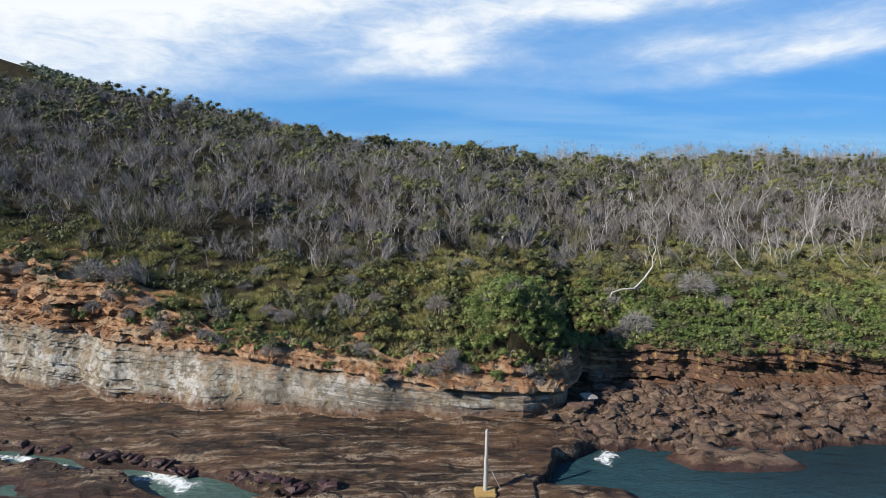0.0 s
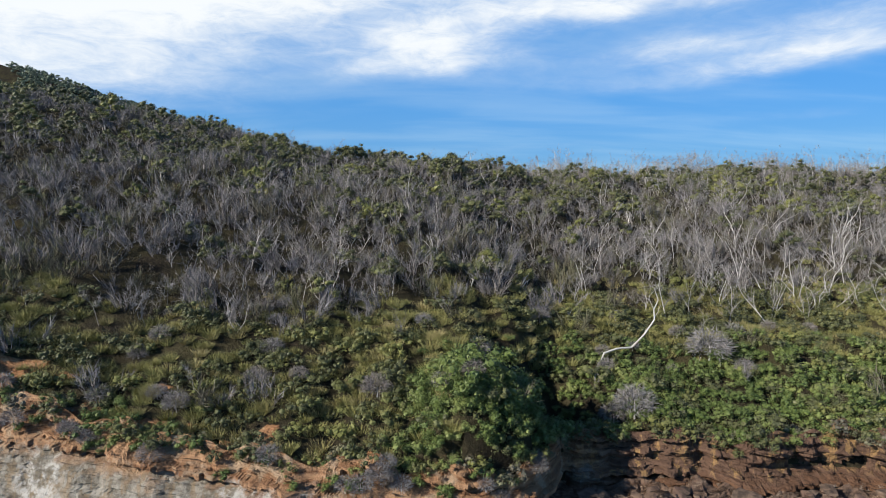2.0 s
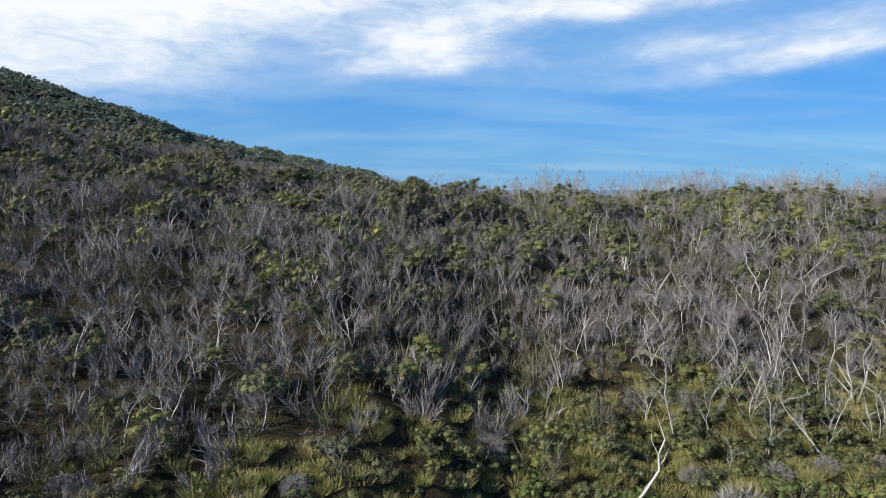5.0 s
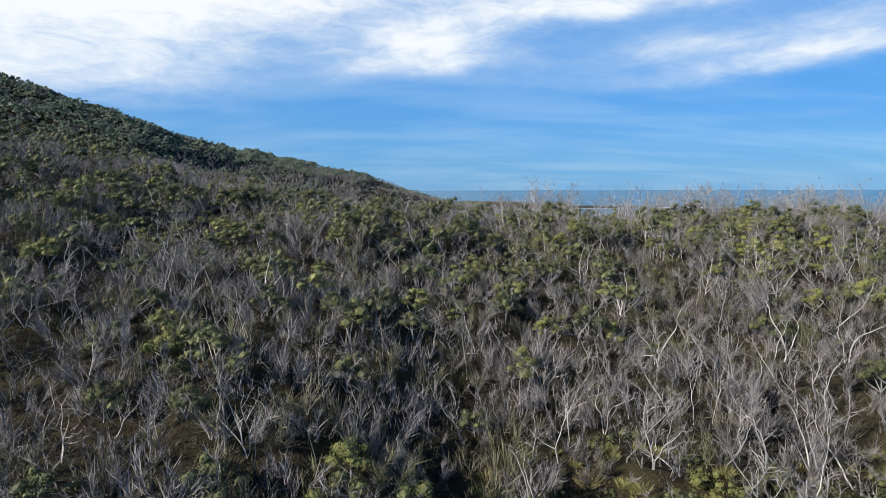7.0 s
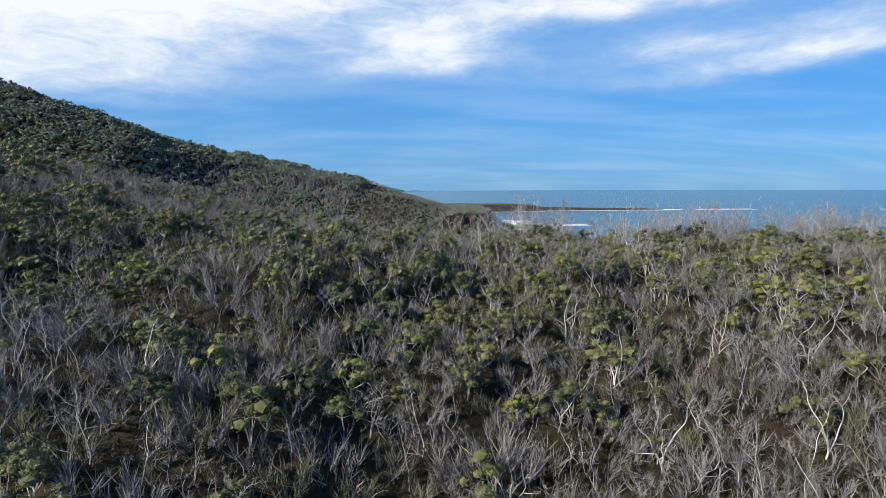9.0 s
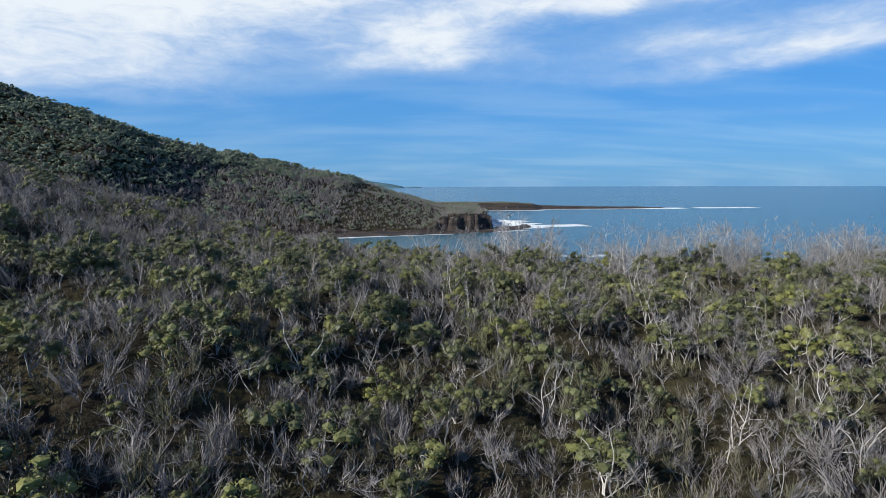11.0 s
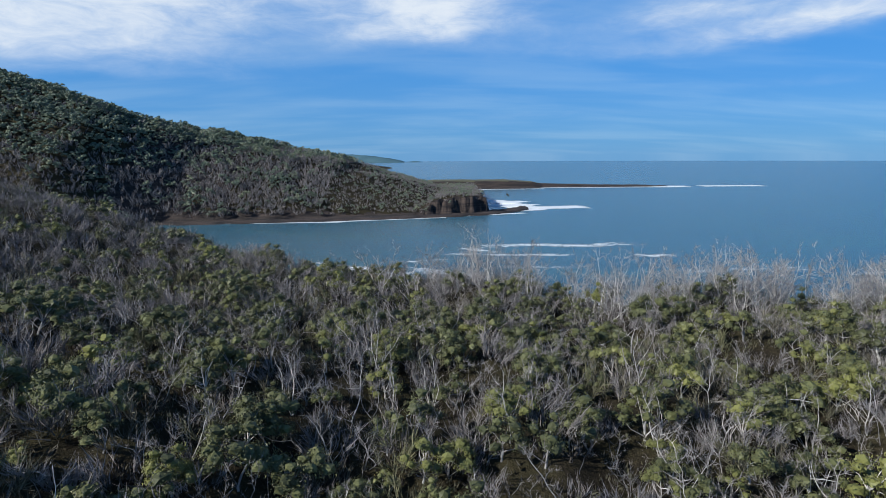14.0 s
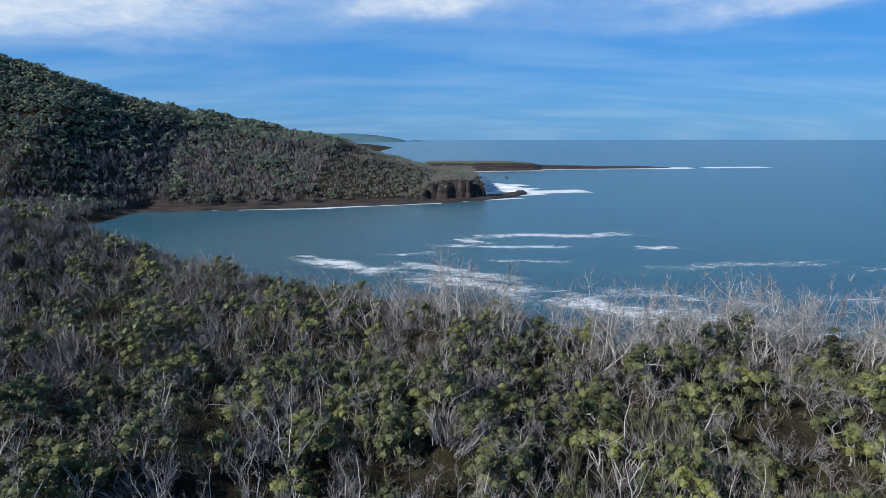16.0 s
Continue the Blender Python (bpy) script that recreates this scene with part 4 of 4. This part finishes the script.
def build_stump():
    x, y = 13.6, 54.6
    z = shelf_height(np.array([x]), np.array([y]))[0]
    pts = [Vector((0, 0, -0.4)), Vector((0, 0, 0.2)), Vector((0.02, 0, 0.7)), Vector((0.04, 0, 0.95)), Vector((0.05, 0, 1.0)), Vector((0.05, 0, 1.01))]
    v, f = tube(pts, [0.75, 0.55, 0.55, 0.85, 0.8, 0.05], 10)
    v = v + 0.08 * np.stack([wave(v[:, 1] * 3, v[:, 2] * 3, 1.2, 62), wave(v[:, 0] * 3, v[:, 2] * 3, 1.2, 63), 0 * v[:, 0]], 1)
    ob = add_mesh("pedestal_rock", v, f, [OLD_WOOD])
    ob.location = (x, y, z)
    tagged(ob, "pale mushroom shaped rock beside the gully", "rock")


build_stump()


# ---- far side of the bay ----
def build_spit():
    def height(x, y):
        c = 985 + 0.03 * (x - 165)
        half = along(x, [(-300, 60), (120, 42), (160, 30), (175, 14), (330, 7), (350, 1)])
        top = along(x, [(0, 10), (60, 10), (120, 10), (158, 8), (172, 5.0), (250, 3.0), (330, 2.2), (352, -1.5)])
        q = 1 - smooth(np.abs(y - c), half * 0.72, half)
        shelf = (1 - smooth(np.abs(y - c), half + 4, half + 14)) * 1.0
        return np.maximum(-2 + (top + 2 + 0.4 * wave(x, y, 20, 71)) * q, shelf * 2.2 - 2 + 0.3 * wave(x, y, 9, 72) + 0.9 * (shelf > 0.5))
    v, f = sheet(np.arange(6, 362, 4.0), np.arange(900, 1070, 4.0), height)
    mid = v[f][:, :, 2].mean(1)
    flat = np.ptp(v[f][:, :, 2], axis=1) < 1.6
    tagged(add_mesh("headland", v, f, [FAR_ROCK, GRASS_BANK], ((mid > 6.5) & flat).astype(int), shade=True), "low brown rock headland with a grassy top", "headland", kind="structure")


def bank_build(g, b):
    n = g.noise(where(g), 0.08, 6.0, 0.6)
    put(g, b, color=g.mix(n, (0.05, 0.058, 0.03), (0.13, 0.12, 0.06)), rough=0.95)


GRASS_BANK = material("grassy_bank", bank_build)
build_spit()


def build_island():
    for x0, x1, y0, top in ((-830, -240, 4300, 52), (-260, -120, 4500, 7)):
        def height(x, y):
            u = (x - x0) / (x1 - x0)
            body = along(u, [(0, 1.0), (0.30, 1.05), (0.5, 0.93), (0.72, 0.68), (0.88, 0.36), (0.95, 0.22), (1, -0.05)]) if top > 20 else np.sin(np.pi * np.clip(u, 0, 1))
            return (top + 5 * wave(x, y, 90, 81) * (top > 20)) * body * (1 - smooth(np.abs(y - y0), 60, 160)) - 1.0
        v, f = sheet(np.linspace(x0, x1, 60), np.linspace(y0 - 170, y0 + 170, 24), height)
        tagged(add_mesh("far_headland", v, f, [DISTANT], shade=True), "wooded headland on the horizon, haze painted as blue-green colour", "headland", kind="structure")


build_island()


def foam_patch(name, centre, half, turn=0.0, mat=None, n=28, ragged=0.3, z=0.03, weight=0.46, label="white foam on the sea"):
    """A thin streak of foam on the water; it thins out towards its edge."""
    us, vs = np.linspace(-1, 1, n * 2), np.linspace(-1, 1, n)
    u, w = np.meshgrid(us, vs, indexing="ij")
    ca, sa = math.cos(turn), math.sin(turn)
    x = centre[0] + u * half[0] * ca - w * half[1] * sa
    y = centre[1] + u * half[0] * sa + w * half[1] * ca + half[1] * ragged * wave(x, x * 0, half[0] * 0.8, int(abs(centre[0])) + 3)
    edge = 1 - np.maximum(np.abs(u) ** 2, np.abs(w) ** 1.5) * 1.6
    v = np.stack([x, y, np.full_like(x, z)], -1).reshape(-1, 3)
    ob = add_mesh(name, v, grid_faces(len(us), len(vs)), [mat or FOAM], attrs={"edge": edge.ravel(), "weight": np.full(edge.size, weight)})
    ob.visible_shadow = False
    return tagged(ob, label, "foam", kind="stuff")


def build_foam():
    # beach surf under the plateau, streaks in the bay, breakers on reefs and round the headland
    for c, h, a in (((-2, 338), (30, 6), -0.62), ((45, 306), (32, 8), -0.62), ((85, 280), (26, 9), -0.6), ((118, 262), (26, 10), -0.5), ((158, 250), (30, 12), -0.3),
                    ((40, 325), (34, 5), -0.5), ((110, 290), (45, 8), -0.3), ((170, 285), (40, 8), -0.2), ((70, 345), (26, 4), -0.2),
                    ((150, 335), (60, 6), 0.1), ((230, 300), (50, 9), 0.0), ((215, 330), (45, 5), 0.1), ((20, 360), (22, 4), 0.2)):
        foam_patch("foam", c, (h[0] * 1.15, h[1] * 1.7), a, weight=0.56 if c[1] < 340 and c[0] < 130 and c[1] < 345 - c[0] * 0.6 + 6 else 0.45)
    for c, h, a in (((88, 405), (56, 4.5), 0.04), ((48, 390), (12, 4), -0.9), ((130, 372), (14, 3), 0.0), ((62, 375), (40, 2.5), -0.1)):
        foam_patch("foam", c, (h[0] * 1.1, h[1] * 2.2), a, weight=0.55, label="long white wash line in the bay")
    for c, h, a in (((97, 606), (22, 8), 0.4), ((124, 632), (36, 14), 0.1), ((92, 655), (24, 20), 0.9), ((86, 700), (20, 26), 0.9), ((60, 564), (40, 3.0), 0.42), ((-10, 533), (45, 2.5), 0.33), ((-80, 514), (40, 2.2), 0.1),
                    ((270, 966), (110, 9), 0.03), ((355, 985), (35, 16), 0.0), ((455, 990), (48, 16), 0.02), ((120, 925), (50, 5), 0.1)):
        foam_patch("breaker", c, h, a, z=0.10, weight=0.85, label="white breaking wave along the rocks", ragged=0.15)
    for c, h, a in (((-33, 46.3), (7, 0.9), -0.28), ((-26, 44.0), (3, 1.0), -0.3), ((13.2, 46.9), (1.6, 1.6), 0.9), ((-21, 43.4), (4, 1.6), -0.4)):
        foam_patch("surf", c, h, a, NEAR_FOAM, z=0.05, label="white surf in a rock channel")


build_foam()


def far_woods():
    crowns = [green_tree_shape(700 + i, 7.0, 3.0, 96, 0.8, 7)[1] for i in range(5)]
    bare = [brush_shape(720 + i, 6.5, 3.2, 70, 0.26) for i in range(4)]
    keep = lambda x, y: (land(x, y) > 2.2) & (x > -0.80 * (y - 90)) & ((y > edge_line(x) + np.where(x < 40, 38, 12)))
    x, y = setting_out(R, -560, 72, 215, 760, 3.8, keep)
    h = land(x, y)
    grey = smooth(48 - h, -14, 16) * (0.62 + 0.3 * wave(x, y, 45, 91)) + 0.20
    grey = np.where((x > -30) & (y > 500), 0.75, grey)
    g = R.uniform(0, 1, len(x)) < grey
    low = np.where((x > -60) & (y > 500), 0.5, 1.0)
    s = spots_at(R, x[g], y[g], 4, 0.7, 1.2)
    s[:, 4] *= low[g]
    scatter("far_bare_woods", [[(v, f, TWIG)] for v, f in bare], s, "grey bare trees on the far hillside", "woods")
    s = spots_at(R, x[~g], y[~g], 5, 0.7, 1.35)
    s[:, 4] *= low[~g]
    scatter("far_woods", [[(v, f, LEAF_FAR)] for v, f in crowns], s, "forest on the far hillside, its green paled in colour for haze", "woods")


far_woods()


# ---- single trees and shrubs that stand out ----
def thing_set(name, shapes, label, category, group, wood_name, leaf_name, leaf_mat):
    """One object with its parts for each shape, to be copied."""
    made = []
    for w, tw in shapes:
        root = tagged(new(name), label, category, group)
        if isinstance(w, list):
            # each stem comes first, then its five branches
            for k, (v, f) in enumerate(w):
                if k % 6 == 0:
                    stem = part(wood_name, v, f, [BARK], root)
                else:
                    part("branch", v, f, [BARK], stem)
        elif w is not None:
            part(wood_name, w[0], w[1], [BARK], root)
        tagged(part(leaf_name, tw[0], tw[1], [leaf_mat], root), kind="stuff")
        made.append(root)
    return made


def set_things(first, spots):
    """Stand the first ones and their copies at x, y, turn, scale."""
    for i, (x, y, turn, s) in enumerate(spots):
        z = float(land(np.array([x]), np.array([y]))[0])
        k = i % len(first)
        ob = first[k] if i < len(first) else copy_thing(first[k], Matrix())
        ob.matrix_world = pose(x, y, z, 0, 0, turn) @ Matrix.Scale(s, 4)


def choose(r, n, test, lo, hi):
    out = []
    while len(out) < n:
        x, y = r.uniform(-60, 110), r.uniform(54, 180)
        if test(x, y):
            out.append((x, y, r.uniform(0, 360), r.uniform(lo, hi)))
    return out


def build_things():
    r = np.random.RandomState(77)
    gap = lambda x, y: float(inland(np.array([x]), np.array([y]))[0])
    tall = [dead_tree_shape(800 + i, 7.6, 1 + i % 2, 170, 0.12, 0.068, True, 11, 5, 0.20) for i in range(7)]
    first = thing_set("dead_tree", tall, "tall pale dead tree with crooked bare branches", "dead tree", "pale dead trees", "trunk", "twig_crown", TWIG)
    grove = choose(r, 80, lambda x, y: 24 < x < 0.75 * y + 4 and 17 < gap(x, y) < 45, 0.75, 1.15)
    grove += choose(r, 95, lambda x, y: -30 < x < 24 and 18 + 10 * r.uniform() < gap(x, y) < 95, 0.5, 0.9)
    grove += choose(r, 75, lambda x, y: x > 24 and 45 < gap(x, y) < 100 and x < 45 + 0.75 * (y - 90), 0.65, 1.0)
    rim = []
    while len(rim) < 62:
        x = r.uniform(22, 110)
        rim.append((x, float(edge_line(np.array([x]))[0]) + r.uniform(-7, 3), r.uniform(0, 360), r.uniform(0.9, 1.35)))
    set_things(first, grove + rim)
    banksia = [green_tree_shape(830 + i, 4.4, 1.9, 1600, 0.145, 15) for i in range(6)]
    first = thing_set("banksia_tree", banksia, "small olive green coastal tree with clumped crown", "tree", "green trees on the slope", "trunk", "crown", LEAF)
    set_things(first, choose(r, 105, lambda x, y: -40 < x < 80 and gap(x, y) > 70 and y < 168 and abs(x) < 0.75 * y, 0.7, 1.15)
               + choose(r, 50, lambda x, y: -45 < x < 25 and 20 < gap(x, y) < 70, 0.55, 0.85))
    puff = [ball_shape(860 + i, 1.5, 1500) for i in range(3)]
    first = thing_set("grey_shrub", puff, "rounded dry grey shrub on the cliff-top slope", "shrub", "dry grey shrubs", "stem", "twig_crown", TWIG)
    set_things(first, [(30.2, 70.4, 0, 1.55), (21.0, 63.8, 40, 1.35), (19.4, 64.4, 80, 0.9), (-0.5, 58.5, 10, 0.9), (-10.5, 61, 60, 0.8), (-34, 62.5, 20, 1.2), (-38, 64, 200, 1.3), (32.8, 68.6, 90, 0.8)]
               + choose(r, 26, lambda x, y: -35 < x < 50 and 2 < gap(x, y) < 18, 0.45, 0.85))
    green = [(None, low_shrub_shape(880 + i, 1.3, 1.3, 760, 0.12)) for i in range(4)]
    first = thing_set("green_shrub", green, "dense bright green shrub at the cliff edge", "shrub", "green shrubs at the cliff edge", "stem", "foliage", LEAF_BRIGHT)
    set_things(first, [(-21.5, 57.6, 0, 0.9), (-24.8, 58.4, 30, 0.8), (-20, 58.6, 30, 0.9), (4.0, 54.6, 0, 1.1), (6.2, 54.8, 70, 1.2), (2.0, 54.4, 20, 1.1), (7.8, 55.6, 50, 1.1), (5.0, 56.8, 10, 1.5), (9, 57.5, 10, 1.7), (7.4, 58.6, 80, 1.7), (10.4, 56.6, 130, 1.5), (8.6, 55.6, 200, 1.5), (10.8, 59.0, 250, 1.6), (6.4, 56.2, 310, 1.5)]
               + choose(r, 40, lambda x, y: 2 < x < 13 and 0.3 < gap(x, y) < 8, 0.7, 1.1)
               + choose(r, 46, lambda x, y: 14 < x < 55 and 1 < gap(x, y) < 11, 0.5, 1.0))
    # dense growth on the face of the spur
    root = [o for o in scene.objects if o.name == "green_shrub"][0]
    for k in range(34):
        x = 2.0 + 11.5 * k / 33
        q = np.array([x])
        y = float(cliff_foot(q)[0] + cliff_depth(q)[0]) + (0.3, 1.2, 2.2)[k % 3] + r.uniform(-0.2, 0.3)
        z = float(land(q, np.array([y]))[0])
        copy_thing(root, Matrix()).matrix_world = pose(x, y, z - 0.1, 0, 0, r.uniform(0, 360)) @ Matrix.Scale(r.uniform(0.55, 0.95), 4)
    # scrub that clings to the broken upper cliff
    def ledge(n, lo, hi):
        out = []
        for _ in range(n):
            x, h = r.uniform(-48, 12), r.uniform(lo, hi)
            q = np.array([x])
            z = 0.6 + h * (cliff_top_height(q)[0] - 0.6)
            lean = np.interp(h, [0, 0.35, 0.6, 0.85, 1], [0, 0.12, 0.35, 0.75, 1.0])
            out.append((x, cliff_foot(q)[0] + cliff_depth(q)[0] * lean - 0.1, z))
        return out
    for name, spread in (("green_shrub", green), ("grey_shrub", puff)):
        root = [o for o in scene.objects if o.name == name][0]
        for x, y, z in ledge(26, 0.72, 0.98):
            copy_thing(root, Matrix()).matrix_world = pose(x, y, z - 0.15, 0, 0, r.uniform(0, 360)) @ Matrix.Scale(r.uniform(0.35, 0.75), 4)
    # the pale trunk that leans out and bends up
    base = Vector((19.47, 70.60, float(land(np.array([19.47]), np.array([70.60]))[0]) + 0.2))
    pts = [base + Vector(o) for o in ((0.00, 0.00, 0.00), (0.73, 0.20, 1.39), (2.06, 0.50, 1.74), (3.54, 0.80, 1.78), (4.91, 1.20, 2.98), (5.95, 1.50, 4.37), (5.94, 1.70, 5.36), (6.41, 1.90, 6.27), (6.00, 2.10, 7.53))]
    pts.insert(0, base + Vector((-0.3, -0.1, -0.7)))
    root = tagged(new("leaning_tree"), "bare white trunk leaning out and curving upward", "dead tree")
    root.location = base
    v, f = tube([p - base for p in pts], [0.12, 0.11, 0.105, 0.10, 0.095, 0.085, 0.075, 0.06, 0.045, 0.02], 6)
    part("trunk", v, f, [BARK], root)
    rr = np.random.RandomState(5)
    for k in (5, 6, 7):
        bp = limb_path(rr, pts[k] - base, (rr.uniform(-1, 1), rr.uniform(-1, 1), 1.0), 1.6, 4, 0.3)
        v, f = tube(bp, [0.045, 0.035, 0.028, 0.02, 0.01], 4)
        part("branch", v, f, [BARK], root)


build_things()
